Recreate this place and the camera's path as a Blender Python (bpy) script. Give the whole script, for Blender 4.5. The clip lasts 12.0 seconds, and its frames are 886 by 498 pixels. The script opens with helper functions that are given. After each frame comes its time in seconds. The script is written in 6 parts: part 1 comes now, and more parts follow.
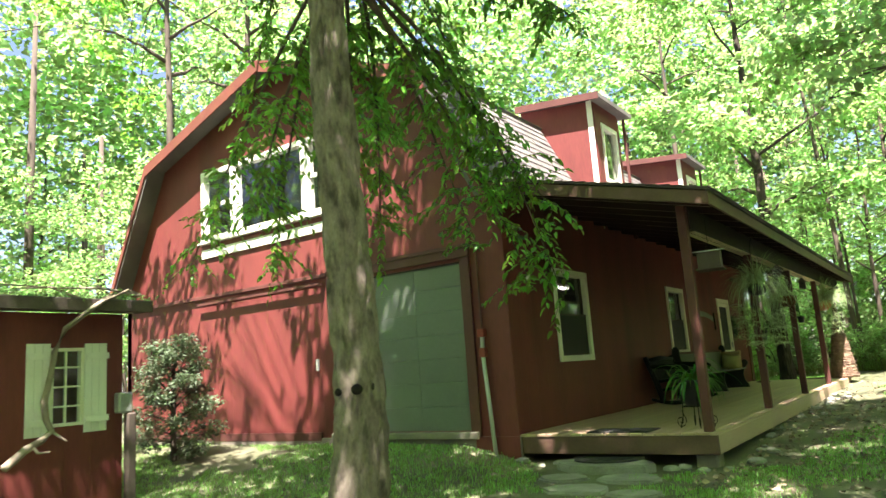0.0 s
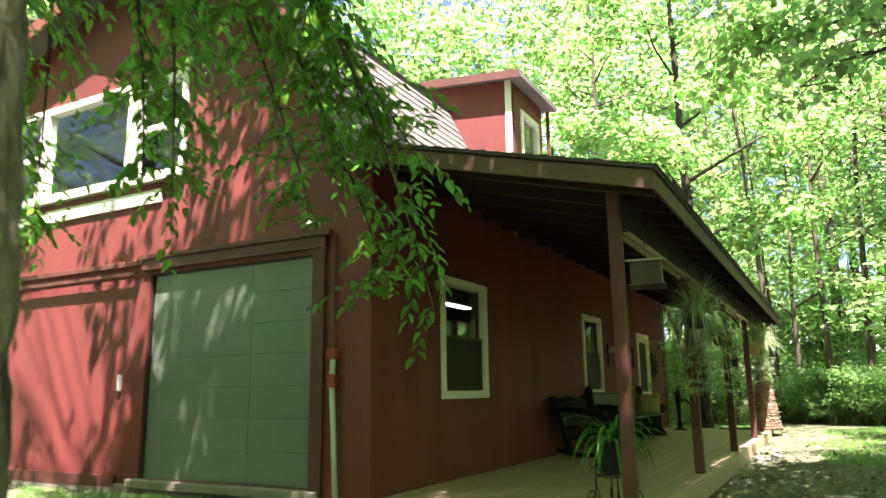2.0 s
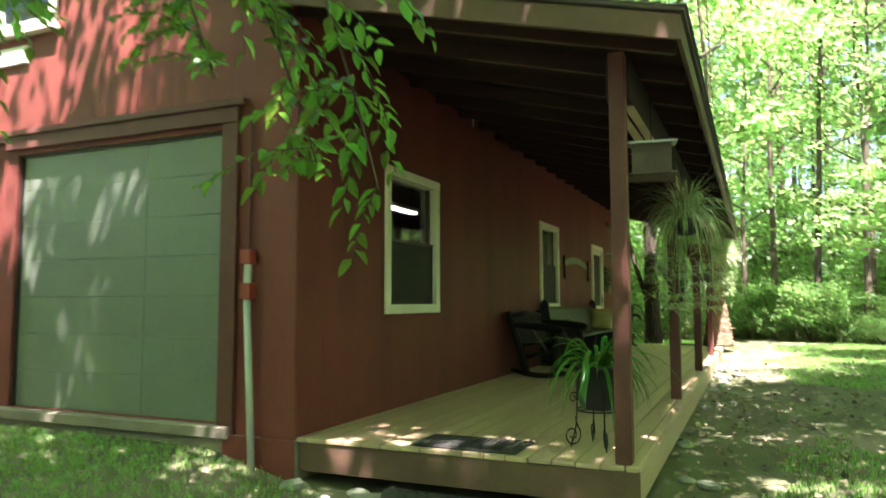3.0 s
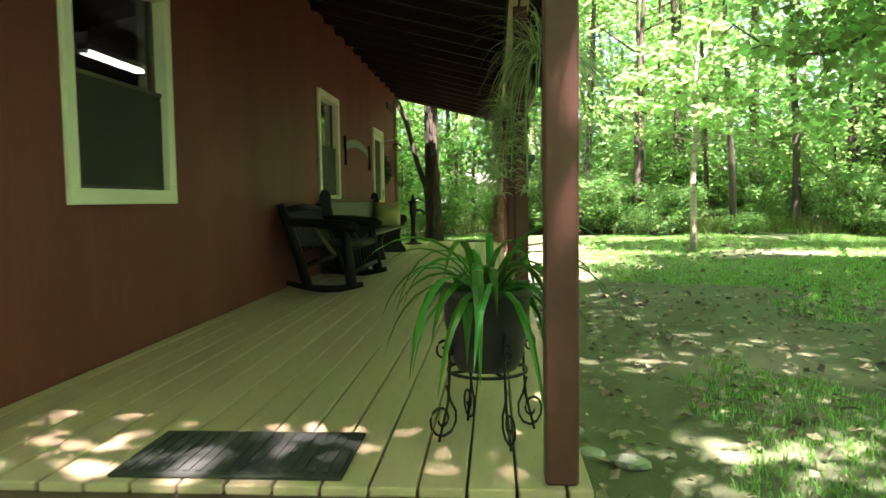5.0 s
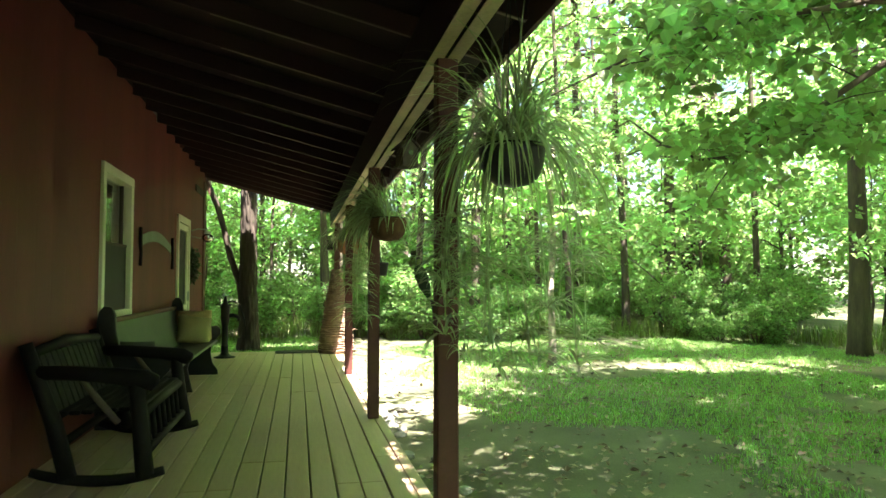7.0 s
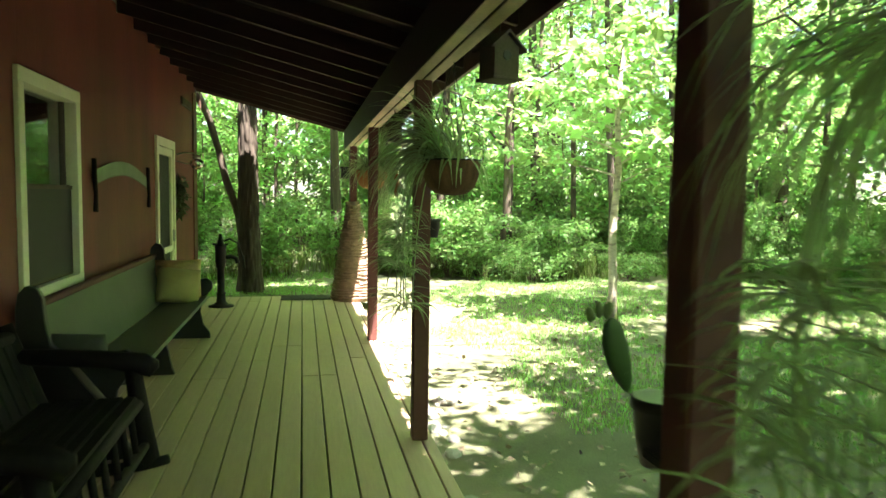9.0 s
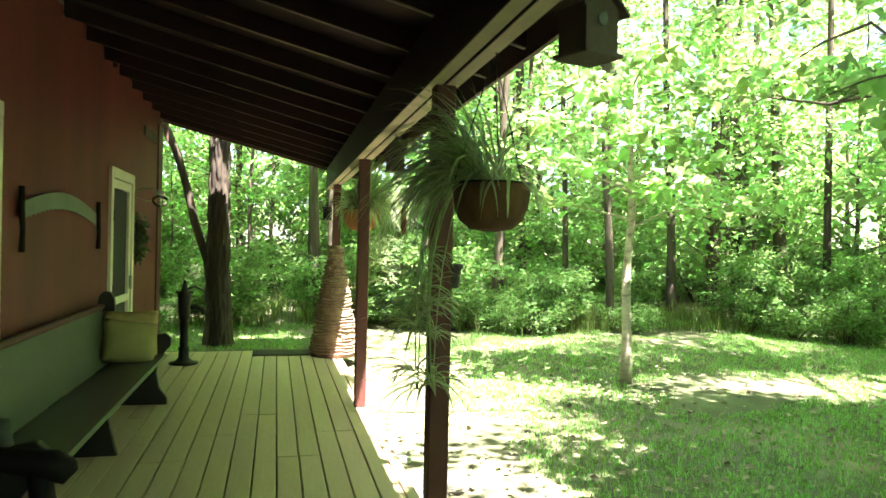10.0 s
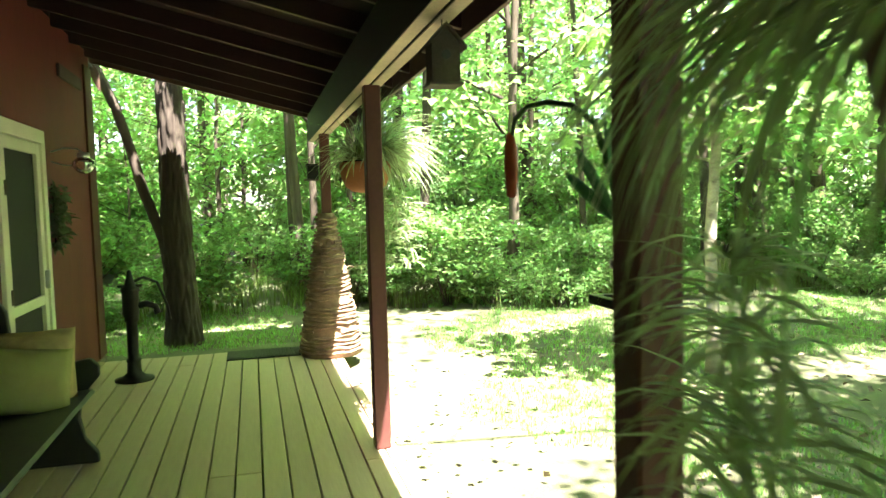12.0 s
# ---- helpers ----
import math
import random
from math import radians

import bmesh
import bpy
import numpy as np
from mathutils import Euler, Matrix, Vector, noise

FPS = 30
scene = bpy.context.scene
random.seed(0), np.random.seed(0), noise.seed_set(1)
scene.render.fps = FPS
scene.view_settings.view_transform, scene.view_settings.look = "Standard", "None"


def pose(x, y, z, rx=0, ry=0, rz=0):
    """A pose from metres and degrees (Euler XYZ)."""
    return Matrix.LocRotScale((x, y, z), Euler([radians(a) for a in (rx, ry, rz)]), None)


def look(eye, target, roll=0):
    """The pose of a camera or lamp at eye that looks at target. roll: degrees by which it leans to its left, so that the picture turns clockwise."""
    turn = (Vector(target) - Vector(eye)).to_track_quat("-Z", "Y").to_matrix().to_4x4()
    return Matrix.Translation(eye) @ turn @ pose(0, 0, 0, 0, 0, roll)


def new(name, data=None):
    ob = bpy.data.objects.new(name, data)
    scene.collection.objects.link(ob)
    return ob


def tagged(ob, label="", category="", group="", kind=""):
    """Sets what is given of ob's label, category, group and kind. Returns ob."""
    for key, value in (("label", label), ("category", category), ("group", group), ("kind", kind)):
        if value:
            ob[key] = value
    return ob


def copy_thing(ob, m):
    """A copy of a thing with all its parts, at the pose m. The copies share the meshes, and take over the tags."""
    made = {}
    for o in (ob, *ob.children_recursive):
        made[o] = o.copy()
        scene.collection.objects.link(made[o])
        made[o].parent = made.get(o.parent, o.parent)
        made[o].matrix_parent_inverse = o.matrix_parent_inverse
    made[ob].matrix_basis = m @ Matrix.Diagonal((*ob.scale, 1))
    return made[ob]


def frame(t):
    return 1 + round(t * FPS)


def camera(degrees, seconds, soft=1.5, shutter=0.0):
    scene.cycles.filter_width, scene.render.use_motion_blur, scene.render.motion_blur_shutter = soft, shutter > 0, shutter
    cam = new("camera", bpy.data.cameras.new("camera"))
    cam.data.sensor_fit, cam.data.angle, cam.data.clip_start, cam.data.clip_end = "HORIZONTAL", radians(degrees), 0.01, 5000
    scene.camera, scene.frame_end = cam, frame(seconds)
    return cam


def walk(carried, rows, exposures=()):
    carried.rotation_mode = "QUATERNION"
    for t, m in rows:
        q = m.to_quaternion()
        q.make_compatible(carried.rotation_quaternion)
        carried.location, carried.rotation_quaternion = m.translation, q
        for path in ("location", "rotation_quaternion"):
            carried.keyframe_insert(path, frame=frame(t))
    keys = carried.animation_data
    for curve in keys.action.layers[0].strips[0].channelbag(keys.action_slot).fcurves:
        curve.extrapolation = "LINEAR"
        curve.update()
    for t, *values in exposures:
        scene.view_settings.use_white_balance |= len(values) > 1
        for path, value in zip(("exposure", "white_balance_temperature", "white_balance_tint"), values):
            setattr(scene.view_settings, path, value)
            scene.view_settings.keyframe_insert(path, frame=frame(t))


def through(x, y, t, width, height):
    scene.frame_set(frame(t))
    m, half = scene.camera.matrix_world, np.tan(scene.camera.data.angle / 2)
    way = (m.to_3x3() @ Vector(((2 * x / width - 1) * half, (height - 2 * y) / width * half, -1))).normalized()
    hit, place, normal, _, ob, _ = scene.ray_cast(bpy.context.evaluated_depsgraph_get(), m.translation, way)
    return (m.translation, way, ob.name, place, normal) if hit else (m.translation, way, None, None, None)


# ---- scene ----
cam = camera(64.0, 12.0, 1.5, 0.4)

PATH = [
    (0, (4.523, -7.902, 0.829), (3.4, -6.283, 1.17), -4.1),
    (0.5, (4.337, -7.265, 0.857), (3.234, -5.639, 1.227), -3.7),
    (1, (4.14, -6.643, 0.868), (3.095, -4.983, 1.258), -2.4),
    (1.5, (3.918, -6.035, 0.905), (2.918, -4.351, 1.307), -1.6),
    (2, (3.705, -5.466, 0.935), (2.773, -3.741, 1.328), -0.7),
    (2.5, (3.384, -4.865, 0.93), (2.488, -3.102, 1.23), 0.0),
    (3, (3.012, -4.272, 0.954), (2.213, -2.445, 1.104), -0.1),
    (3.5, (2.676, -3.744, 1.008), (2.095, -1.83, 1.001), -1.9),
    (3.7, (2.565, -3.50, 0.998), (2.07, -1.563, 0.932), -2.1),
    (5.3, (1.975, -1.726, 0.825), (1.917, 0.269, 0.687), -0.2),
    (5.5, (1.888, -1.531, 0.82), (1.901, 0.465, 0.71), 0.3),
    (6, (1.735, -1.01, 0.873), (1.915, 0.982, 0.86), 1.4),
    (6.5, (1.656, -0.413, 0.986), (1.974, 1.559, 1.092), 1.0),
    (6.7, (1.621, -0.246, 1.058), (1.997, 1.715, 1.177), 0.6),
    (8.3, (1.624, 1.182, 1.57), (2.053, 3.127, 1.396), 0.1),
    (8.5, (1.619, 1.424, 1.526), (2.013, 3.376, 1.338), 0.2),
    (9, (1.57, 1.984, 1.515), (1.958, 3.94, 1.366), 0.8),
    (9.5, (1.577, 2.512, 1.481), (1.979, 4.469, 1.403), 1.1),
    (10, (1.53, 3.011, 1.465), (1.988, 4.958, 1.452), 1.3),
    (10.5, (1.565, 3.515, 1.479), (2.028, 5.461, 1.458), -0.1),
    (11, (1.581, 4.06, 1.519), (2.055, 6.0, 1.418), -1.5),
    (11.5, (1.578, 4.569, 1.53), (2.058, 6.505, 1.381), -1.3),
    (12, (1.569, 5.078, 1.506), (2.083, 7.006, 1.372), -1.5),
]
EXPOSURES = [(0, 2.75, 6700, 20), (1.8, 2.75, 6700, 20), (3, 3.3, 6600, 21), (3.6, 3.5, 6600, 20), (5.6, 3.5, 6600, 18), (8.6, 3.6, 6650, 14), (10, 3.7, 6650, 14), (12, 3.8, 6650, 13)]
walk(cam, [(t, look(eye, target, roll)) for t, eye, target, roll in PATH], EXPOSURES)

# ---------------------------------------------------------------- light
SUN = Vector((0.19, -0.39, 1.0)).normalized()
world = bpy.data.worlds.new("sky")
scene.world = world
world.use_nodes = True
sky = world.node_tree.nodes.new("ShaderNodeTexSky")
sky.sky_type, sky.sun_disc = "NISHITA", False
sky.sun_elevation = math.asin(SUN.z)
sky.sun_rotation = math.atan2(SUN.x, SUN.y)
back = world.node_tree.nodes["Background"]
back.inputs["Strength"].default_value = 0.05
world.node_tree.links.new(sky.outputs[0], back.inputs["Color"])
sun = new("sun", bpy.data.lights.new("sun", "SUN"))
sun.data.energy, sun.data.angle, sun.data.color = 5.0, radians(0.53), (1.0, 0.95, 0.86)
sun.matrix_world = look(SUN * 60, (0, 0, 0))


# ---------------------------------------------------------------- materials
def material(name, colour, rough=0.7, metal=0.0, spread=0.25, scale=3.0, fine=60.0, bump=0.1, stretch=(1, 1, 1), spec=0.5,
             stain=None, stain_scale=1.2, stain_at=0.6, island=0.0, per_object=0.0):
    """Base colour varied at two scales, fine relief, and optional stains."""
    m = bpy.data.materials.new(name)
    m.use_nodes = True
    n, l = m.node_tree.nodes, m.node_tree.links
    b = n["Principled BSDF"]
    b.inputs["Roughness"].default_value, b.inputs["Metallic"].default_value = rough, metal
    b.inputs["Specular IOR Level"].default_value = spec
    co, mp = n.new("ShaderNodeTexCoord"), n.new("ShaderNodeMapping")
    mp.inputs["Scale"].default_value = stretch
    l.new(co.outputs["Object"], mp.inputs["Vector"])
    big, small = n.new("ShaderNodeTexNoise"), n.new("ShaderNodeTexNoise")
    for t, s, d in ((big, scale, 4), (small, fine, 3)):
        t.inputs["Scale"].default_value, t.inputs["Detail"].default_value = s, d
        l.new(mp.outputs[0], t.inputs["Vector"])
    mix = n.new("ShaderNodeMath")
    mix.operation = "MULTIPLY_ADD"
    l.new(small.outputs["Fac"], mix.inputs[0])
    mix.inputs[1].default_value = 0.5
    l.new(big.outputs["Fac"], mix.inputs[2])
    ramp = n.new("ShaderNodeValToRGB")
    ramp.color_ramp.elements[0].position, ramp.color_ramp.elements[1].position = 0.4, 1.1
    lo = [max(c * (1 - spread), 0) for c in colour]
    hi = [min(c * (1 + spread), 1) for c in colour]
    ramp.color_ramp.elements[0].color, ramp.color_ramp.elements[1].color = (*lo, 1), (*hi, 1)
    l.new(mix.outputs[0], ramp.inputs["Fac"])
    last = ramp.outputs["Color"]
    if stain:
        st = n.new("ShaderNodeTexNoise")
        st.inputs["Scale"].default_value, st.inputs["Detail"].default_value = stain_scale, 6
        l.new(mp.outputs[0], st.inputs["Vector"])
        sr = n.new("ShaderNodeValToRGB")
        sr.color_ramp.elements[0].position, sr.color_ramp.elements[1].position = stain_at - 0.08, stain_at + 0.08
        l.new(st.outputs["Fac"], sr.inputs["Fac"])
        mx = n.new("ShaderNodeMix")
        mx.data_type = "RGBA"
        l.new(sr.outputs["Color"], mx.inputs["Factor"])
        l.new(last, mx.inputs["A"])
        mx.inputs["B"].default_value = (*stain, 1)
        last = mx.outputs["Result"]
    if island or per_object:
        if per_object:
            rnd = n.new("ShaderNodeObjectInfo").outputs["Random"]
        else:
            rnd = n.new("ShaderNodeNewGeometry").outputs["Random Per Island"]
        amount = island or per_object
        hs, mr = n.new("ShaderNodeHueSaturation"), n.new("ShaderNodeMapRange")
        mr.inputs["To Min"].default_value, mr.inputs["To Max"].default_value = 1 - amount, 1 + amount
        l.new(rnd, mr.inputs["Value"])
        l.new(mr.outputs[0], hs.inputs["Value"])
        l.new(last, hs.inputs["Color"])
        last = hs.outputs["Color"]
    l.new(last, b.inputs["Base Color"])
    if bump:
        bp = n.new("ShaderNodeBump")
        bp.inputs["Strength"].default_value, bp.inputs["Distance"].default_value = bump, 0.01
        l.new(mix.outputs[0], bp.inputs["Height"])
        l.new(bp.outputs[0], b.inputs["Normal"])
    return m


def siding(name, colour):
    """Painted grooved plywood: vertical grooves, weathered paint."""
    m = material(name, colour, 0.62, spread=0.28, scale=1.6, fine=34, bump=0.0, stretch=(1, 1, 0.22), stain=tuple(c * 0.72 for c in colour), stain_at=0.62)
    n, l = m.node_tree.nodes, m.node_tree.links
    co = n.new("ShaderNodeTexCoord")
    sep = n.new("ShaderNodeSeparateXYZ")
    l.new(co.outputs["Object"], sep.inputs[0])
    add, mul, fr = n.new("ShaderNodeMath"), n.new("ShaderNodeMath"), n.new("ShaderNodeMath")
    l.new(sep.outputs["X"], add.inputs[0])
    l.new(sep.outputs["Y"], add.inputs[1])
    mul.operation, fr.operation = "MULTIPLY", "PINGPONG"
    mul.inputs[1].default_value, fr.inputs[1].default_value = 1 / 0.305, 0.5
    l.new(add.outputs[0], mul.inputs[0])
    l.new(mul.outputs[0], fr.inputs[0])
    mr = n.new("ShaderNodeMapRange")
    mr.inputs["From Min"].default_value, mr.inputs["From Max"].default_value = 0.0, 0.02
    l.new(fr.outputs[0], mr.inputs["Value"])
    grain = n.new("ShaderNodeTexNoise")
    mp = n.new("ShaderNodeMapping")
    mp.inputs["Scale"].default_value = (90, 90, 4)
    l.new(co.outputs["Object"], mp.inputs["Vector"])
    l.new(mp.outputs[0], grain.inputs["Vector"])
    grain.inputs["Scale"].default_value = 1.0
    sm = n.new("ShaderNodeMath")
    sm.operation = "MULTIPLY_ADD"
    l.new(grain.outputs["Fac"], sm.inputs[0])
    sm.inputs[1].default_value = 0.25
    l.new(mr.outputs[0], sm.inputs[2])
    bp = n.new("ShaderNodeBump")
    bp.inputs["Strength"].default_value, bp.inputs["Distance"].default_value = 0.35, 0.006
    l.new(sm.outputs[0], bp.inputs["Height"])
    l.new(bp.outputs[0], n["Principled BSDF"].inputs["Normal"])
    return m


def leaf_material(name, colour, glow, hue=0.03, value=0.45, through=0.45, rough=0.45):
    """A leaf: glossy top, light shining through it, each leaf its own shade."""
    m = bpy.data.materials.new(name)
    m.use_nodes = True
    n, l = m.node_tree.nodes, m.node_tree.links
    b = n["Principled BSDF"]
    b.inputs["Roughness"].default_value = rough
    b.inputs["Specular IOR Level"].default_value = 0.35
    geo = n.new("ShaderNodeNewGeometry")
    tr, mx = n.new("ShaderNodeBsdfTranslucent"), n.new("ShaderNodeMixShader")
    for col, target in ((colour, b.inputs["Base Color"]), (glow, tr.inputs["Color"])):
        hs = n.new("ShaderNodeHueSaturation")
        hs.inputs["Color"].default_value = (*col, 1)
        v = n.new("ShaderNodeMapRange")
        v.inputs["To Min"].default_value, v.inputs["To Max"].default_value = 1 - value, 1 + value
        h = n.new("ShaderNodeMapRange")
        h.inputs["To Min"].default_value, h.inputs["To Max"].default_value = 0.5 - hue, 0.5 + hue
        l.new(geo.outputs["Random Per Island"], v.inputs["Value"])
        l.new(geo.outputs["Random Per Island"], h.inputs["Value"])
        l.new(v.outputs[0], hs.inputs["Value"])
        l.new(h.outputs[0], hs.inputs["Hue"])
        l.new(hs.outputs[0], target)
    mx.inputs["Fac"].default_value = through
    l.new(b.outputs[0], mx.inputs[1])
    l.new(tr.outputs[0], mx.inputs[2])
    l.new(mx.outputs[0], n["Material Output"].inputs["Surface"])
    return m


def glass_material(name, tint=(0.9, 0.95, 0.92), rough=0.02):
    m = bpy.data.materials.new(name)
    m.use_nodes = True
    b = m.node_tree.nodes["Principled BSDF"]
    b.inputs["Base Color"].default_value = (*tint, 1)
    b.inputs["Roughness"].default_value = rough
    b.inputs["Transmission Weight"].default_value = 1.0
    b.inputs["IOR"].default_value = 1.45
    return m


RED = siding("red_siding_paint", (0.152, 0.030, 0.027))
TRIM = material("brown_red_trim_paint", (0.095, 0.029, 0.025), 0.6, stretch=(1, 1, 1), bump=0.15, fine=40)
FASCIA = material("brown_fascia_paint", (0.11, 0.060, 0.044), 0.6, bump=0.15, fine=40)
# rafters, beams and ceiling boards: the porch's shade is put into their reds
SOFFIT = material("shade_darkened_rafter_red", (0.028, 0.008, 0.007), 0.7, bump=0.2)
BEAMSHADE = material("shade_darkened_beam_red", (0.015, 0.006, 0.005), 0.65, bump=0.2)
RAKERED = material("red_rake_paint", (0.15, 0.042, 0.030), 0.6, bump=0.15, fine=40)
BOARDS = material("shade_darkened_ceiling_boards", (0.020, 0.006, 0.005), 0.75, spread=0.4, bump=0.3, stretch=(0.2, 1, 1))
EDGE = material("bare_pale_wood", (0.55, 0.44, 0.32), 0.7, bump=0.2, fine=50)
# pale tone that paints the light along the rafters' undersides
LITEDGE = material("painted_edge_light", (0.16, 0.12, 0.09), 0.7, spread=0.5, bump=0.2, fine=50, stretch=(0.3, 1, 1))
WHITE = material("white_paint", (0.78, 0.78, 0.70), 0.5, spread=0.08, bump=0.08, stain=(0.60, 0.58, 0.48), stain_at=0.68)
CREAM = material("pale_yellow_paint", (0.78, 0.76, 0.60), 0.5, spread=0.08, bump=0.08)
DECK = material("tan_deck_paint", (0.465, 0.335, 0.238), 0.55, spread=0.14, scale=1.5, fine=45, bump=0.25, stretch=(1, 0.12, 1), stain=(0.36, 0.285, 0.205), stain_at=0.63, per_object=0.07)
DOORGREY = material("grey_green_door_paint", (0.14, 0.165, 0.138), 0.42, spread=0.12, scale=1.1, fine=25, bump=0.05, stain=(0.165, 0.19, 0.16), stain_at=0.6)
CONCRETE = material("concrete", (0.20, 0.175, 0.145), 0.85, spread=0.25, bump=0.4)
SHINGLE = material("grey_asphalt_shingle", (0.13, 0.12, 0.115), 0.9, spread=0.35, scale=2, fine=160, bump=0.5, per_object=0.2)
BLACKPAINT = material("black_paint", (0.018, 0.017, 0.016), 0.42, spread=0.3, bump=0.12)
IRON = material("black_iron", (0.02, 0.019, 0.018), 0.5, metal=0.6, spread=0.4, bump=0.25)
DARKWOOD = material("dark_log_wood", (0.009, 0.007, 0.007), 0.6, spec=0.16, spread=0.4, fine=50, bump=0.4, stretch=(1, 1, 0.3))
PEWGREEN = material("grey_green_pew_paint", (0.08, 0.09, 0.066), 0.5, spread=0.2, bump=0.1)
PEWSEAT = material("dark_green_pew_seat", (0.062, 0.066, 0.052), 0.4, spread=0.25, bump=0.1, stretch=(1, 0.2, 1))
PILLOW = material("straw_yellow_cloth", (0.30, 0.275, 0.12), 0.9, spread=0.12, scale=8, fine=220, bump=0.4)
PILLOW2 = material("striped_tan_cloth", (0.42, 0.32, 0.16), 0.9, spread=0.25, scale=14, fine=220, bump=0.4, stretch=(1, 4, 1))
RUBBER = material("dark_rubber_mat", (0.028, 0.028, 0.027), 0.85, spread=0.3, fine=140, bump=0.7)
POT = material("black_plastic_pot", (0.02, 0.018, 0.022), 0.4, spread=0.25, bump=0.06)
COCO = material("brown_coconut_fibre", (0.12, 0.060, 0.032), 0.95, spread=0.5, scale=18, fine=160, bump=1.0, stretch=(1, 1, 0.3))
TERRACOTTA = material("terracotta", (0.42, 0.17, 0.08), 0.8, spread=0.2, bump=0.2)
SOIL = material("dark_soil", (0.04, 0.03, 0.02), 0.95, spread=0.5, bump=0.8)
BARK = material("grey_brown_bark", (0.155, 0.128, 0.104), 0.92, spread=0.6, scale=9, fine=60, bump=1.0, stretch=(1, 1, 0.5), stain=(0.045, 0.037, 0.028), stain_scale=10.0, stain_at=0.60)
BARKDARK = material("dark_brown_bark", (0.072, 0.055, 0.042), 0.92, spread=0.5, scale=9, fine=55, bump=1.0, stretch=(1, 1, 0.15), per_object=0.3)
BARKPALE = material("pale_birch_bark", (0.36, 0.32, 0.25), 0.85, spread=0.35, scale=12, fine=60, bump=0.5, stretch=(1, 1, 2.2), stain=(0.12, 0.10, 0.08), stain_scale=7, stain_at=0.64)
VINE = material("dried_brown_vine", (0.235, 0.155, 0.11), 0.9, spread=0.5, scale=12, fine=80, bump=0.7, island=0.35)
DRIFT = material("grey_weathered_branch", (0.24, 0.20, 0.15), 0.9, spread=0.45, bump=0.6)
STONE = material("grey_flagstone", (0.26, 0.26, 0.23), 0.85, spread=0.35, scale=4, fine=60, bump=0.6, stain=(0.14, 0.16, 0.09), stain_at=0.62, per_object=0.2)
RUSTRED = material("red_painted_metal", (0.26, 0.04, 0.03), 0.5, spread=0.25, bump=0.1)
GALV = material("grey_plastic_conduit", (0.42, 0.44, 0.42), 0.4, spread=0.1, bump=0.05)
TINROOF = material("weathered_tin", (0.40, 0.42, 0.40), 0.45, metal=0.5, spread=0.25, bump=0.2)
GREYWOOD = material("weathered_grey_wood", (0.09, 0.07, 0.056), 0.85, spread=0.35, fine=60, bump=0.5)
SAWSTEEL = material("green_painted_steel", (0.15, 0.19, 0.14), 0.45, spread=0.3, bump=0.15)
SCREEN = material("dark_screen_mesh", (0.012, 0.013, 0.012), 0.6, spread=0.2, fine=400, bump=0.2)
ROOMDARK = material("dim_room_paint", (0.10, 0.09, 0.08), 0.9, spread=0.2)
GLASS = glass_material("window_glass")
TUBELIGHT = material("lit_tube", (0.9, 0.9, 0.9), 0.4, spread=0.02, bump=0.0)
TUBELIGHT.node_tree.nodes["Principled BSDF"].inputs["Emission Color"].default_value = (1.0, 0.97, 0.90, 1)
TUBELIGHT.node_tree.nodes["Principled BSDF"].inputs["Emission Strength"].default_value = 0.8
CLEAR = glass_material("lamp_glass", (1, 1, 1), 0.0)
REDFLOWER = material("red_cactus_bud", (0.42, 0.06, 0.025), 0.5, spread=0.2, bump=0.05)
CACTUS = leaf_material("cactus_green", (0.045, 0.11, 0.035), (0.05, 0.12, 0.03), value=0.2, through=0.1)
LEAF = leaf_material("tree_leaf", (0.125, 0.205, 0.085), (0.43, 0.66, 0.24), hue=0.035, value=0.5, through=0.62)
LEAFNEAR = leaf_material("cherry_leaf", (0.07, 0.16, 0.032), (0.26, 0.54, 0.07), through=0.5, rough=0.35)
UNDER = leaf_material("undergrowth_leaf", (0.10, 0.175, 0.065), (0.32, 0.52, 0.17), through=0.52)
CONIFER = leaf_material("juniper_needle", (0.13, 0.18, 0.11), (0.18, 0.26, 0.12), through=0.3)
SPIDER = leaf_material("spider_plant_leaf", (0.34, 0.41, 0.25), (0.50, 0.62, 0.30), value=0.4, through=0.36, rough=0.35)
PALEPAD = leaf_material("pale_young_pad", (0.24, 0.32, 0.12), (0.3, 0.4, 0.12), value=0.2, through=0.25)
STRAP = leaf_material("strap_leaf", (0.055, 0.17, 0.035), (0.11, 0.36, 0.04), value=0.3, through=0.35, rough=0.28)
GRASS = leaf_material("lawn_grass", (0.18, 0.34, 0.10), (0.40, 0.68, 0.17), value=0.4, through=0.4, rough=0.55)
TALLGRASS = leaf_material("tall_weed_grass", (0.10, 0.14, 0.04), (0.2, 0.28, 0.06), value=0.45, through=0.35, rough=0.6)
LITTER = material("dry_leaf_litter", (0.25, 0.20, 0.14), 0.9, spread=0.3, island=0.5, bump=0.2)


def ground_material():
    # pale dry-soil patches, toned up to help the glade look sunlit
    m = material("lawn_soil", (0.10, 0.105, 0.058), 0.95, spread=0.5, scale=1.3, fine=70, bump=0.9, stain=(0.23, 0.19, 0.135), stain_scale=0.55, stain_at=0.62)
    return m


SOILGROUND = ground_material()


# ---------------------------------------------------------------- mesh helpers
def mesh_from(name, verts, faces, mat, smooth=False):
    me = bpy.data.meshes.new(name)
    me.from_pydata(verts, [], faces)
    me.materials.append(mat)
    if smooth:
        me.polygons.foreach_set("use_smooth", [True] * len(me.polygons))
    me.update()
    return me


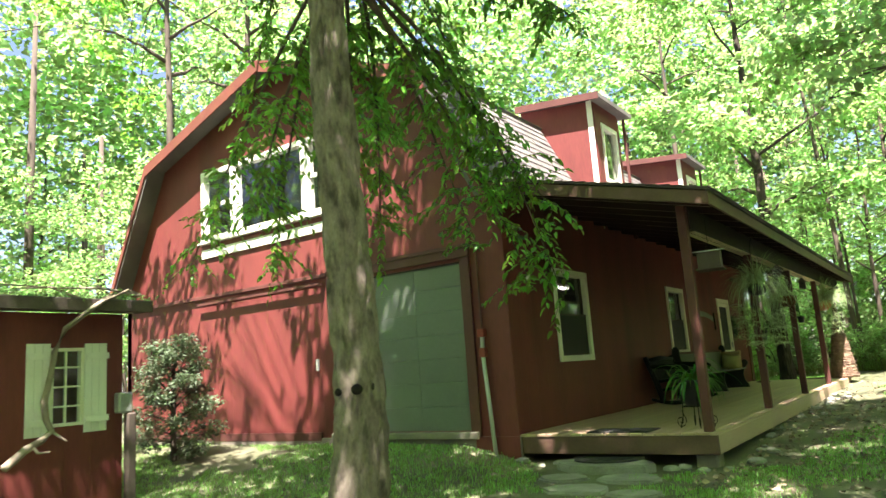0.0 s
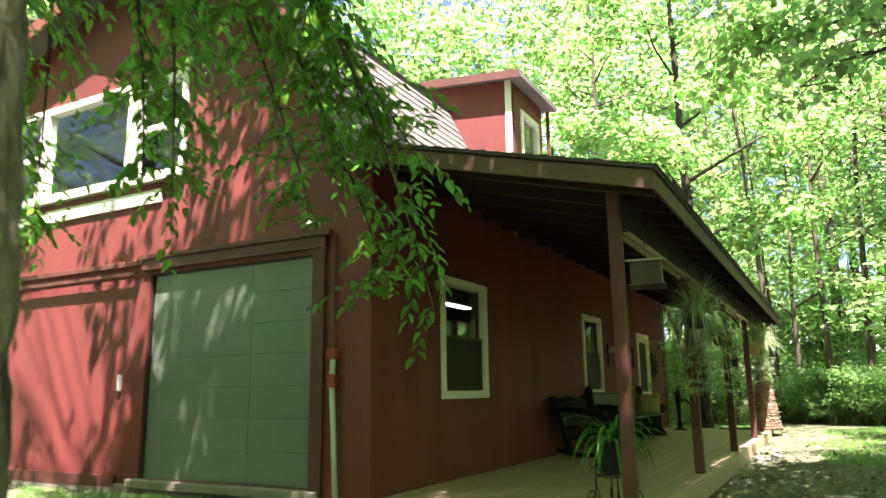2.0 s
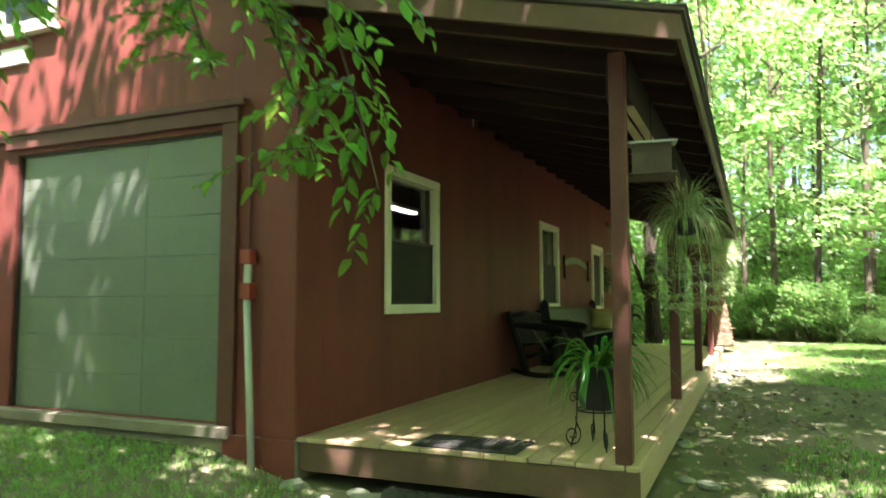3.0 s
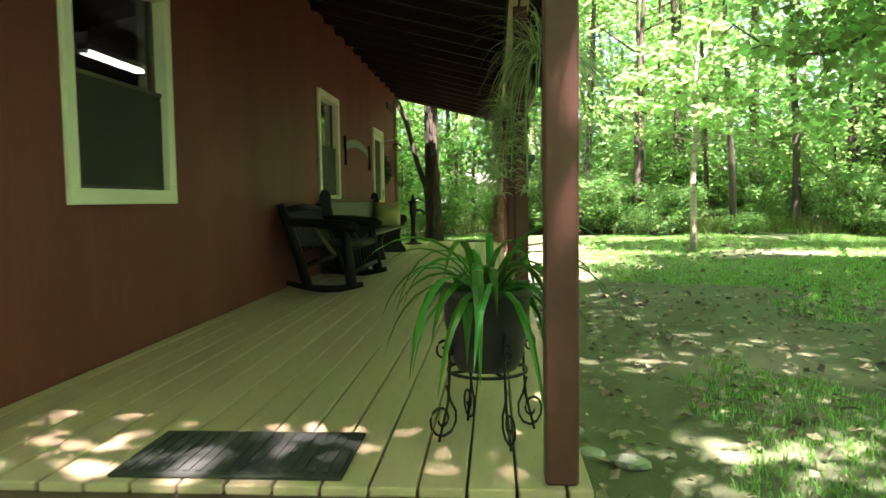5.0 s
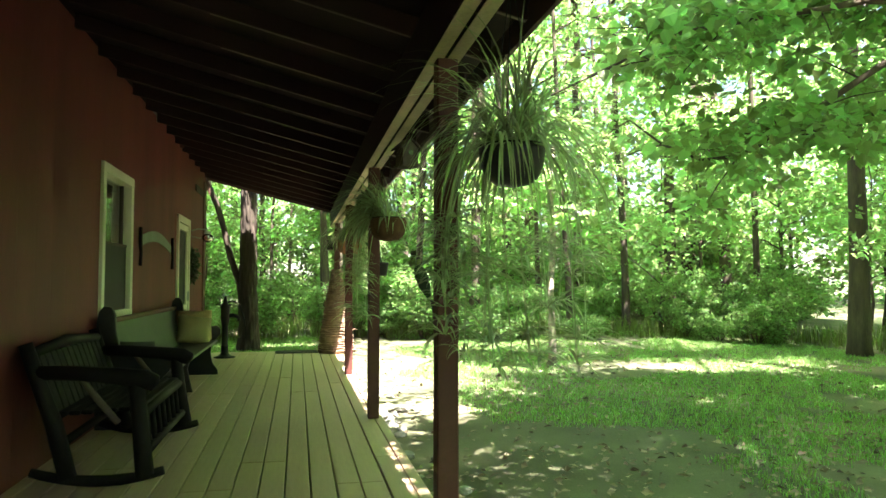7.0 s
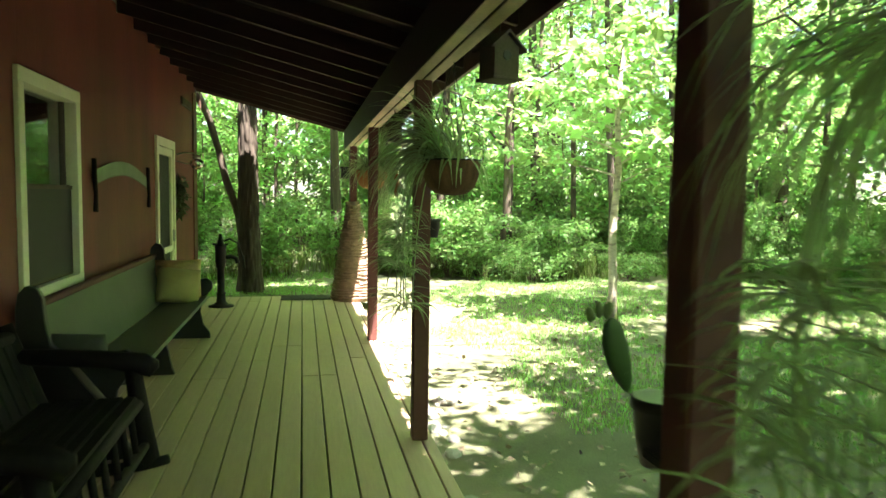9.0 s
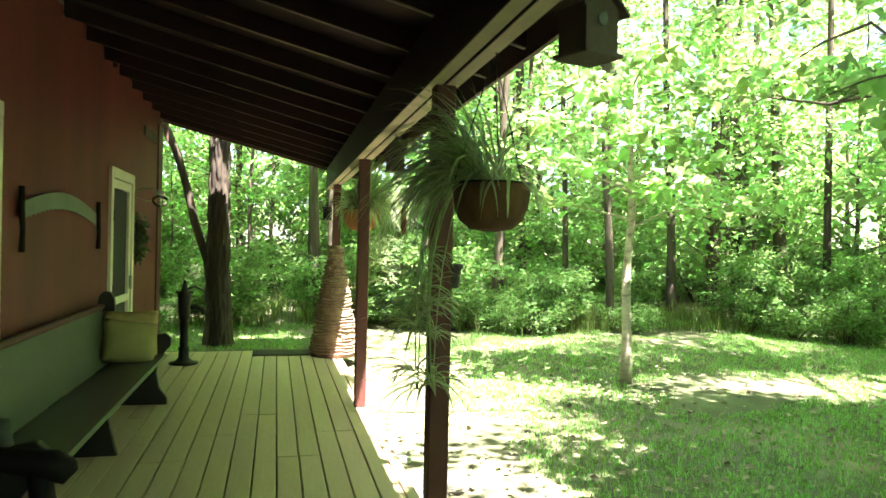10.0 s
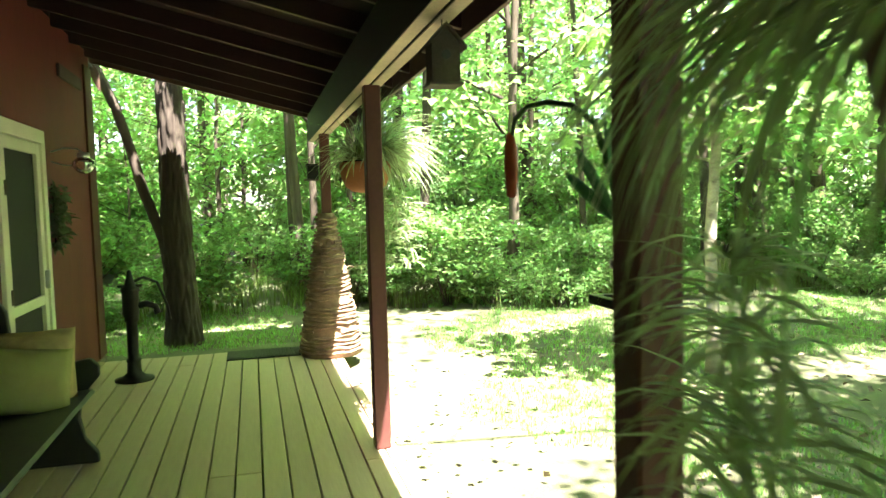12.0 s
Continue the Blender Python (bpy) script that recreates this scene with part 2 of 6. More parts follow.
def part(name, bm, mat, parent=None, label="", smooth=False):
    """Links a bmesh as one mesh object under a thing or a part."""
    me = bpy.data.meshes.new(name)
    bm.to_mesh(me)
    bm.free()
    me.materials.append(mat)
    if smooth:
        me.polygons.foreach_set("use_smooth", [True] * len(me.polygons))
    ob = new(name, me)
    if parent:
        ob.parent = parent
    if label:
        ob["label"] = label
    return ob


def data_part(name, me, parent=None, m=None, label=""):
    ob = new(name, me)
    if parent:
        ob.parent = parent
    if m is not None:
        ob.matrix_basis = m
    if label:
        ob["label"] = label
    return ob


def thing(name, label, category, m=None, group="", kind=""):
    ob = new(name)
    ob.empty_display_size = 0.1
    if m is not None:
        ob.matrix_basis = m
    return tagged(ob, label, category, group, kind)


def box(bm, x0, y0, z0, x1, y1, z1, bevel=0.0, m=None):
    """A box between two corners, with bevelled edges where wanted."""
    vs = [bm.verts.new((x, y, z)) for x in (x0, x1) for y in (y0, y1) for z in (z0, z1)]
    fs = [bm.faces.new([vs[i] for i in q]) for q in ((0, 1, 3, 2), (4, 6, 7, 5), (0, 4, 5, 1), (2, 3, 7, 6), (0, 2, 6, 4), (1, 5, 7, 3))]
    if bevel:
        es = list({e for f in fs for e in f.edges})
        out = bmesh.ops.bevel(bm, geom=es, offset=bevel, segments=1, affect="EDGES", profile=0.7)
        if m is not None:
            done = {v for f in out["faces"] for v in f.verts}
            bmesh.ops.transform(bm, matrix=m, verts=list(done))
    elif m is not None:
        bmesh.ops.transform(bm, matrix=m, verts=vs)
    return bm


def boxes(*rows, bevel=0.0):
    bm = bmesh.new()
    for r in rows:
        box(bm, *r, bevel=bevel)
    return bm


def tube(bm, pts, radii, sides=8, wobble=0.0, cap=True, rng=None):
    """A tapered tube along points, with an uneven surface where wanted."""
    pts = [Vector(p) for p in pts]
    rings = []
    up = Vector((0, 0, 1))
    for i, p in enumerate(pts):
        d = (pts[min(i + 1, len(pts) - 1)] - pts[max(i - 1, 0)]).normalized()
        ref = up if abs(d.z) < 0.9 else Vector((1, 0, 0))
        a = d.cross(ref).normalized()
        b = d.cross(a)
        r = radii[i] if hasattr(radii, "__len__") else radii
        ring = []
        for k in range(sides):
            t = 2 * math.pi * k / sides
            rr = r * (1 + (wobble * (rng.random() - 0.5) if rng else 0))
            ring.append(bm.verts.new(p + a * (rr * math.cos(t)) + b * (rr * math.sin(t))))
        rings.append(ring)
    for i in range(len(rings) - 1):
        for k in range(sides):
            bm.faces.new((rings[i][k], rings[i][(k + 1) % sides], rings[i + 1][(k + 1) % sides], rings[i + 1][k]))
    if cap:
        bm.faces.new(rings[0][::-1])
        bm.faces.new(rings[-1])
    return bm


def lathe(bm, profile, sides=20, centre=(0, 0, 0), wobble=0.0, rng=None):
    """A turned body: profile of (radius, height)."""
    c = Vector(centre)
    rings = []
    for r, z in profile:
        ring = []
        for k in range(sides):
            t = 2 * math.pi * k / sides
            rr = r * (1 + (wobble * (rng.random() - 0.5) if rng else 0))
            ring.append(bm.verts.new(c + Vector((rr * math.cos(t), rr * math.sin(t), z))))
        rings.append(ring)
    for i in range(len(rings) - 1):
        for k in range(sides):
            bm.faces.new((rings[i][k], rings[i][(k + 1) % sides], rings[i + 1][(k + 1) % sides], rings[i + 1][k]))
    if profile[0][0] > 0.001:
        bm.faces.new(rings[0][::-1])
    if profile[-1][0] > 0.001:
        bm.faces.new(rings[-1])
    return bm


def prism(bm, outline, axis, a, b):
    """A flat outline of (u, v) pushed out along an axis from a to b."""
    def place(u, v, w):
        return {"x": (w, u, v), "y": (u, w, v), "z": (u, v, w)}[axis]
    lo = [bm.verts.new(place(u, v, a)) for u, v in outline]
    hi = [bm.verts.new(place(u, v, b)) for u, v in outline]
    bm.faces.new(lo[::-1])
    bm.faces.new(hi)
    for i in range(len(outline)):
        j = (i + 1) % len(outline)
        bm.faces.new((lo[i], lo[j], hi[j], hi[i]))
    bmesh.ops.recalc_face_normals(bm, faces=bm.faces)
    return bm


def leaves(centres, normals, heads, length, width, fold=0.25, detail=False):
    """Vertices and faces of many leaves: each a folded blade from its base along its head."""
    n = len(centres)
    h = heads / np.linalg.norm(heads, axis=1, keepdims=True)
    s = np.cross(h, normals)
    s /= np.linalg.norm(s, axis=1, keepdims=True) + 1e-9
    u = np.cross(s, h)
    L, W = length[:, None], width[:, None]
    if detail:
        rows = [centres, centres + h * L * 0.3 + s * W * 0.5 + u * W * fold, centres + h * L * 0.68 + s * W * 0.38 + u * W * fold * 0.6 - u * L * 0.05,
                centres + h * L - u * L * 0.14, centres + h * L * 0.68 - s * W * 0.38 + u * W * fold * 0.6 - u * L * 0.05,
                centres + h * L * 0.3 - s * W * 0.5 + u * W * fold, centres + h * L * 0.5 - u * L * 0.02]
        v = np.stack(rows, 1).reshape(-1, 3)
        b = np.arange(n)[:, None] * 7
        f = np.concatenate([b + [[0, 1, 2, 6]], b + [[6, 2, 3, 4]], b + [[0, 6, 4, 5]]], 0)
        return v, f
    rows = [centres, centres + h * L * 0.45 + s * W * 0.5 + u * W * fold, centres + h * L, centres + h * L * 0.45 - s * W * 0.5 + u * W * fold]
    v = np.stack(rows, 1).reshape(-1, 3)
    b = np.arange(n)[:, None] * 4
    f = np.concatenate([b + [[0, 1, 2]], b + [[0, 2, 3]]], 0)
    return v, f


def leaf_mesh(name, clumps, per, size, mat, seed, flat=0.6, detail=False, ratio=0.62, droop=0.3):
    """Leaves gathered round clumps (x, y, z, radius)."""
    rng = np.random.default_rng(seed)
    c = np.array(clumps, float)
    vol = c[:, 3] ** 2
    cnt = np.maximum((per * len(c) * vol / vol.sum()).astype(int), 1)
    idx = np.repeat(np.arange(len(c)), cnt)
    n = len(idx)
    d = rng.normal(size=(n, 3))
    d /= np.linalg.norm(d, axis=1, keepdims=True)
    r = rng.random((n, 1)) ** 0.45
    off = d * r * c[idx, 3:4]
    off[:, 2] *= flat
    p = c[idx, :3] + off
    nor = rng.normal(size=(n, 3)) * 0.55 + [0, 0, 1]
    nor /= np.linalg.norm(nor, axis=1, keepdims=True)
    head = rng.normal(size=(n, 3)) + d * 0.8
    head[:, 2] = head[:, 2] * 0.4 - droop
    L = size * (0.6 + 0.8 * rng.random(n))
    v, f = leaves(p, nor, head, L, L * ratio, detail=detail)
    return mesh_from(name, v.tolist(), f.tolist(), mat)


def ribbons(name, centre, n, length, width, mat, seed, rise=0.5, droop=1.0, steps=7, spread=0.04, sector=None, lean=(0, 0)):
    """Strap leaves that rise from a crown and arch over."""
    rng = np.random.default_rng(seed)
    V, F = [], []
    for i in range(n):
        a = rng.uniform(*(sector or (0, 2 * math.pi)))
        el = rng.uniform(0.15, 1.0) * rise * math.pi / 2 + 0.1
        L = length * rng.uniform(0.55, 1.15)
        w = width * rng.uniform(0.7, 1.2)
        out = np.array([math.cos(a) + lean[0], math.sin(a) + lean[1], 0])
        side = np.array([-math.sin(a), math.cos(a), 0])
        p = np.array(centre, float) + out * rng.uniform(0, spread) + side * rng.uniform(-spread, spread)
        d = out * math.cos(el) + np.array([0, 0, math.sin(el)])
        k = droop * rng.uniform(0.6, 1.4)
        twist = rng.uniform(-0.8, 0.8)
        b = len(V)
        for s in range(steps):
            t = s / (steps - 1)
            ww = w * (0.55 + 0.6 * t if t < 0.5 else 1.7 * (1.02 - t)) * 0.5
            sd = side * math.cos(twist * t) + np.array([0, 0, math.sin(twist * t)]) * 0.5
            nrm = np.cross(sd, d)
            V += [p - sd * ww + nrm * ww * 0.4, p.copy(), p + sd * ww + nrm * ww * 0.4]
            d = d + np.array([0, 0, -1.0]) * k * (1.0 / steps) * (1.2 if t > 0.2 else 0.5)
            d /= np.linalg.norm(d)
            p = p + d * L / (steps - 1)
        for s in range(steps - 1):
            q = b + 3 * s
            F += [(q, q + 1, q + 4, q + 3), (q + 1, q + 2, q + 5, q + 4)]
    return mesh_from(name, [tuple(x) for x in V], F, mat)


# ---------------------------------------------------------------- ground
def smooth(a, b, x):
    t = min(max((x - a) / (b - a), 0.0), 1.0)
    return t * t * (3 - 2 * t)


LEVELS = ((-60, -0.9), (-8, -0.55), (-3, -0.38), (0, -0.32), (2.8, -0.25), (5, -0.19), (8, -0.15), (11, -0.12), (15, -0.04), (30, 0.35), (80, 1.1))


def ground_z(x, y):
    z = np.interp(y, [a for a, _ in LEVELS], [b for _, b in LEVELS])
    z += 0.24 * smooth(0.4, -0.9, x) * smooth(-3.2, -0.2, y) * smooth(13.0, 11.5, y)
    z -= 0.05 * smooth(3.6, 2.5, x) * smooth(13.2, 11.5, y) * smooth(-1, 0.5, y)
    z += 0.03 * noise.noise((x * 0.6, y * 0.6, 0.3)) + 0.10 * noise.noise((x * 0.09, y * 0.09, 4.0)) * smooth(6, 16, abs(x - 1) + abs(y - 5))
    return z


def build_ground():
    ax = sorted(set([-900, -400, -200, -120, -80, -60, -45] + [round(-36 + 0.9 * i, 2) for i in range(82)] + [round(-5 + 0.3 * i, 2) for i in range(60)] + [45, 60, 80, 120, 200, 400, 900]))
    ay = sorted(set([-900, -400, -200, -120, -80, -60, -45] + [round(-36 + 0.9 * i, 2) for i in range(90)] + [round(-9 + 0.3 * i, 2) for i in range(85)] + [50, 60, 80, 120, 200, 400, 900]))
    V = [(x, y, ground_z(x, y)) for y in ay for x in ax]
    w = len(ax)
    F = [(j * w + i, j * w + i + 1, (j + 1) * w + i + 1, (j + 1) * w + i) for j in range(len(ay) - 1) for i in range(w - 1)]
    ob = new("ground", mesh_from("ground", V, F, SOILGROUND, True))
    tagged(ob, "shaded lawn ground of soil and moss at a wood's edge", "ground", kind="structure")


build_ground()

# ---------------------------------------------------------------- house
house = thing("house", "dark red barn-shaped house with a gambrel roof", "house")


def wall(name, u0, u1, z0, top, openings, plane, thick, mat, parent, cuts=()):
    """A slab with openings; plane gives the axis it faces along and its outer place. top: a number, or a function of u."""
    zs = sorted({z0, *(o[2] for o in openings), *(o[3] for o in openings)})
    topf = top if callable(top) else (lambda u: top)
    meets = []
    if callable(top):
        fine = [u0 + (u1 - u0) * k / 4000 for k in range(4001)]
        meets = [a for a, b in zip(fine, fine[1:]) for z in zs if (topf(a) - z) * (topf(b) - z) < 0]
    us = sorted({u0, u1, *cuts, *meets, *(o[0] for o in openings), *(o[1] for o in openings)})
    axis, at = plane
    bm = bmesh.new()
    cache = {}

    def vert(u, z, side):
        key = (round(u, 4), round(z, 4), side)
        if key not in cache:
            w = at - (thick if side else 0) * (1 if axis == "x" else -1)
            cache[key] = bm.verts.new((w, u, z) if axis == "x" else (u, w, z))
        return cache[key]

    rows = len(zs)
    full = {}
    for i in range(len(us) - 1):
        for j in range(rows):
            a, b = us[i], us[i + 1]
            lo = zs[j]
            hi = zs[j + 1] if j + 1 < rows else None
            mid_u, mid_z = (a + b) / 2, (lo + (hi if hi is not None else topf((a + b) / 2))) / 2
            full[i, j] = topf(mid_u) > lo + 0.005 and not any(o[0] < mid_u < o[1] and o[2] < mid_z < o[3] for o in openings)
    for (i, j), ok in full.items():
        if not ok:
            continue
        a, b, lo = us[i], us[i + 1], zs[j]
        ha, hb = (min(zs[j + 1], topf(a)), min(zs[j + 1], topf(b))) if j + 1 < rows else (topf(a), topf(b))
        ha, hb = max(ha, lo + 0.002), max(hb, lo + 0.002)
        q = ((a, lo), (b, lo), (b, hb), (a, ha))
        for side in (0, 1):
            bm.faces.new([vert(u, z, side) for u, z in q])
        for k, (di, dj) in enumerate(((0, -1), (1, 0), (0, 1), (-1, 0))):
            if not full.get((i + di, j + dj), False):
                p, r = q[k], q[(k + 1) % 4]
                bm.faces.new((vert(*p, 0), vert(*r, 0), vert(*r, 1), vert(*p, 1)))
    bmesh.ops.recalc_face_normals(bm, faces=bm.faces)
    return part(name, bm, mat, parent)


PEAK, KNEE, FOOT = (-4.27, 6.10), (3.17, 5.02), (4.26, 2.95)   # ridge x, z; half widths with heights


def roof_line(u):
    d = abs(u - PEAK[0])
    if d <= KNEE[0]:
        return PEAK[1] + (KNEE[1] - PEAK[1]) * d / KNEE[0]
    return KNEE[1] + (FOOT[1] - KNEE[1]) * (d - KNEE[0]) / (FOOT[0] - KNEE[0])


NORTH = 13.15
GARAGE = (-3.05, -0.70, 0.05, 2.285)
LOFT = (-6.26, -2.61, 3.43, 4.74)
W1, W2 = (1.31, 2.475, 0.85, 2.20), (6.34, 7.455, 0.85, 2.21)
SDOOR = (10.16, 11.25, 0.03, 2.13)
KNEES = (PEAK[0], PEAK[0] - KNEE[0], PEAK[0] + KNEE[0])
BACK = (-8.65, -0.02)
wall("wall_south", BACK[0], BACK[1], -0.02, roof_line, [GARAGE, LOFT], ("y", 0.0), 0.14, RED, house, KNEES)
wall("wall_north", BACK[0], BACK[1], -0.02, roof_line, [], ("y", NORTH - 0.14), 0.14, RED, house, KNEES)
wall("wall_east", 0.0, NORTH, -0.02, 3.12, [W1, W2, SDOOR], ("x", 0.0), 0.14, RED, house)
wall("wall_west", 0.0, NORTH, -0.02, 2.9, [], ("x", -8.52), 0.14, RED, house)
part("skirt_board", boxes((-0.62, -0.05, -0.55, 0.018, -0.032, -0.018), bevel=0.004), RED, house)
part("foundation", boxes((-8.66, -0.03, -0.7, 0.015, NORTH + 0.02, -0.02), bevel=0.01), CONCRETE, house, "rough concrete footing under the walls")
part("sill_board", boxes((-8.66, -0.035, -0.06, -3.4, -0.002, 0.06)), TRIM, house)
part("corner_board", boxes((-0.30, -0.022, -0.03, 0.0, -0.002, 3.2), bevel=0.003), RED, house)
part("corner_board", boxes((0.002, NORTH - 0.30, 0.0, 0.022, NORTH, 2.95), bevel=0.003), TRIM, house)
# dark inside, so that the panes have a room behind them
part("floor", boxes((-8.45, 0.16, -0.02, -0.16, NORTH - 0.3, 0.0)), ROOMDARK, house)
part("loft_floor", boxes((-8.45, 0.16, 2.72, -0.16, NORTH - 0.3, 2.80)), ROOMDARK, house)
part("inner_wall", boxes((-4.1, 0.16, 0.0, -4.0, NORTH - 0.3, 2.72)), ROOMDARK, house)


def shingle_slope(name, x0, z0, x1, z1, y0, y1, parent, thick=0.12):
    """A roof slope: a deck with overlapping courses of shingles laid over it."""
    bm = bmesh.new()
    d = Vector((x1 - x0, 0, z1 - z0))
    L = d.length
    d.normalize()
    nrm = Vector((-d.z, 0, d.x))
    if nrm.z < 0:
        nrm = -nrm
    def strip(a, b, ya, yb, lift0, lift1, t):
        c = [Vector((x0, y, z0)) + d * s + nrm * l for s, l in ((a, lift0), (b, lift1)) for y in (ya, yb)]
        lo = [v - nrm * t for v in c]
        vs = [bm.verts.new(v) for v in c + lo]
        for q in ((0, 1, 3, 2), (4, 6, 7, 5), (0, 4, 5, 1), (2, 3, 7, 6), (0, 2, 6, 4), (1, 5, 7, 3)):
            bm.faces.new([vs[k] for k in q])
    strip(0, L, y0, y1, 0.0, 0.0, thick)
    rng = random.Random(7)
    courses = int(L / 0.14)
    for c in range(courses):
        y = y0 - 0.01 - rng.random() * 0.3
        while y < y1:
            w = 0.30
            ya, yb = max(y, y0 - 0.015), min(y + w - 0.008, y1 + 0.015)
            if yb > ya:
                a = c * L / courses
                strip(a - 0.012, a + L / courses, ya, yb, 0.016 + rng.random() * 0.006, 0.006, 0.005)
            y += w
    bmesh.ops.recalc_face_normals(bm, faces=bm.faces)
    ob = part(name, bm, SHINGLE, parent, "grey asphalt shingles")
    return ob


SOUTHEDGE = -0.34
pk = PEAK[0]
shingle_slope("roof_slope", pk + FOOT[0] - 0.035, FOOT[1] + 0.09, pk + KNEE[0] + 0.06, KNEE[1] + 0.08, SOUTHEDGE, NORTH + 0.34, house)
shingle_slope("roof_slope", pk + KNEE[0] + 0.10, KNEE[1] + 0.08, pk, PEAK[1] + 0.12, SOUTHEDGE, NORTH + 0.34, house)
shingle_slope("roof_slope", pk - KNEE[0] - 0.10, KNEE[1] + 0.08, pk, PEAK[1] + 0.12, SOUTHEDGE, NORTH + 0.34, house)
shingle_slope("roof_slope", pk - FOOT[0] - 0.25, FOOT[1] - 0.35, pk - KNEE[0] - 0.06, KNEE[1] + 0.08, SOUTHEDGE, NORTH + 0.34, house)


def rake(points, y0, y1, depth, name, mat):
    """A board that follows the roof's edge from point to point."""
    for (xa, za), (xb, zb) in zip(points, points[1:]):
        bm = bmesh.new()
        prism(bm, [(xa, za), (xb, zb), (xb, zb - depth), (xa, za - depth)], "y", y0, y1)
        part(name, bm, mat, house)


RAKE = [(pk - FOOT[0] - 0.25, FOOT[1] - 0.35), (pk - KNEE[0] - 0.08, KNEE[1] + 0.08), (pk, PEAK[1] + 0.12), (pk + KNEE[0] + 0.08, KNEE[1] + 0.08), (pk + FOOT[0] + 0.05, FOOT[1] + 0.02)]
rake(RAKE, SOUTHEDGE - 0.03, SOUTHEDGE - 0.002, 0.20, "rake_board", RAKERED)
rake(RAKE, NORTH + 0.342, NORTH + 0.37, 0.20, "rake_board", FASCIA)
# trim band and door head over the garage door
part("trim_band", boxes((-8.62, -0.055, 2.40, -3.16, -0.002, 2.46), (-3.16, -0.075, 2.45, -0.46, -0.002, 2.50), (-3.16, -0.05, 2.33, -0.53, -0.002, 2.448), bevel=0.004), TRIM, house)
part("trim_board", boxes((-0.69, -0.04, -0.02, -0.54, -0.002, 2.328), bevel=0.004), TRIM, house)
part("door_track", boxes((-6.3, -0.10, 2.28, -3.22, -0.06, 2.32)), TRIM, house)


def build_loft_window():
    w = new("loft_window")
    w.parent = house
    tagged(w, "wide three-part white window under the gable")
    u0, u1, z0, z1 = LOFT
    m1, m2 = -5.34, -3.56
    part("window_frame", boxes((u0, -0.03, z0, u1, 0.10, z0 + 0.09), (u0, -0.03, z1 - 0.09, u1, 0.10, z1), (u0, -0.028, z0 + 0.09, u0 + 0.09, 0.10, z1 - 0.09),
                               (u1 - 0.09, -0.028, z0 + 0.09, u1, 0.10, z1 - 0.09), (m1 - 0.09, -0.026, z0 + 0.09, m1 + 0.09, 0.10, z1 - 0.09),
                               (m2 - 0.09, -0.026, z0 + 0.09, m2 + 0.09, 0.10, z1 - 0.09), bevel=0.004), WHITE, w)
    part("window_sill", boxes((u0 - 0.03, -0.09, z0 - 0.045, u1 + 0.03, -0.004, z0 - 0.002), bevel=0.004), WHITE, w)
    part("lower_board", boxes((u0 + 0.02, -0.035, z0 - 0.30, -2.95, -0.003, z0 - 0.14), bevel=0.004), WHITE, w, "weathered white board below the sill")
    part("meeting_rail", boxes((u0 + 0.09, 0.0, 4.06, m1 - 0.09, 0.06, 4.12)), WHITE, w)
    part("meeting_rail", boxes((m2 + 0.09, 0.0, 4.06, u1 - 0.09, 0.06, 4.12)), WHITE, w)
    for a, b in ((u0 + 0.09, m1 - 0.09), (m1 + 0.09, m2 - 0.09), (m2 + 0.09, u1 - 0.09)):
        p = part("pane", boxes((a, 0.03, z0 + 0.09, b, 0.036, z1 - 0.09)), GLASS, w)
        p.visible_shadow = False


build_loft_window()


def east_window(o, name):
    w = new(name)
    w.parent = house
    a, b, z0, z1 = o
    t = 0.085
    part("window_frame", boxes((-0.10, a, z0, 0.03, b, z0 + t), (-0.10, a, z1 - t, 0.03, b, z1), (-0.10, a, z0 + t, 0.028, a + t, z1 - t), (-0.10, b - t, z0 + t, 0.028, b, z1 - t), bevel=0.004), CREAM, w, "pale cream painted frame")
    mid = (z0 + z1) / 2
    s = 0.035
    part("sash", boxes((-0.07, a + t, mid - 0.02, -0.03, b - t, mid + 0.025), (-0.07, a + t, z0 + t, -0.03, a + t + s, mid - 0.02), (-0.07, b - t - s, z0 + t, -0.03, b - t, mid - 0.02),
                       (-0.07, a + t + s, z0 + t, -0.03, b - t - s, z0 + t + s), (-0.09, a + t, mid + 0.025, -0.05, a + t + s, z1 - t), (-0.09, b - t - s, mid + 0.025, -0.05, b - t, z1 - t)), GREYWOOD, w, "dark brown sash bars")
    for za, zb, x in ((z0 + t, mid, -0.05), (mid, z1 - t, -0.07)):
        p = part("pane", boxes((x, a + t, za, x + 0.005, b - t, zb)), GLASS, w)
        p.visible_shadow = False
    part("insect_screen", boxes((-0.024, a + t, z0 + t, -0.020, b - t, mid - 0.005)), SCREEN, w, "dark insect screen over the lower sash")
    part("screen_frame", boxes((-0.028, a + t, mid - 0.004, -0.012, b - t, mid + 0.02), (-0.028, a + t, z0 + t, -0.0185, a + t + 0.018, mid - 0.004), (-0.028, b - t - 0.018, z0 + t, -0.0185, b - t, mid - 0.004), (-0.028, a + t + 0.018, z0 + t, -0.0185, b - t - 0.018, z0 + t + 0.018)), GREYWOOD, w)
    return w


east_window(W1, "window")
east_window(W2, "window")


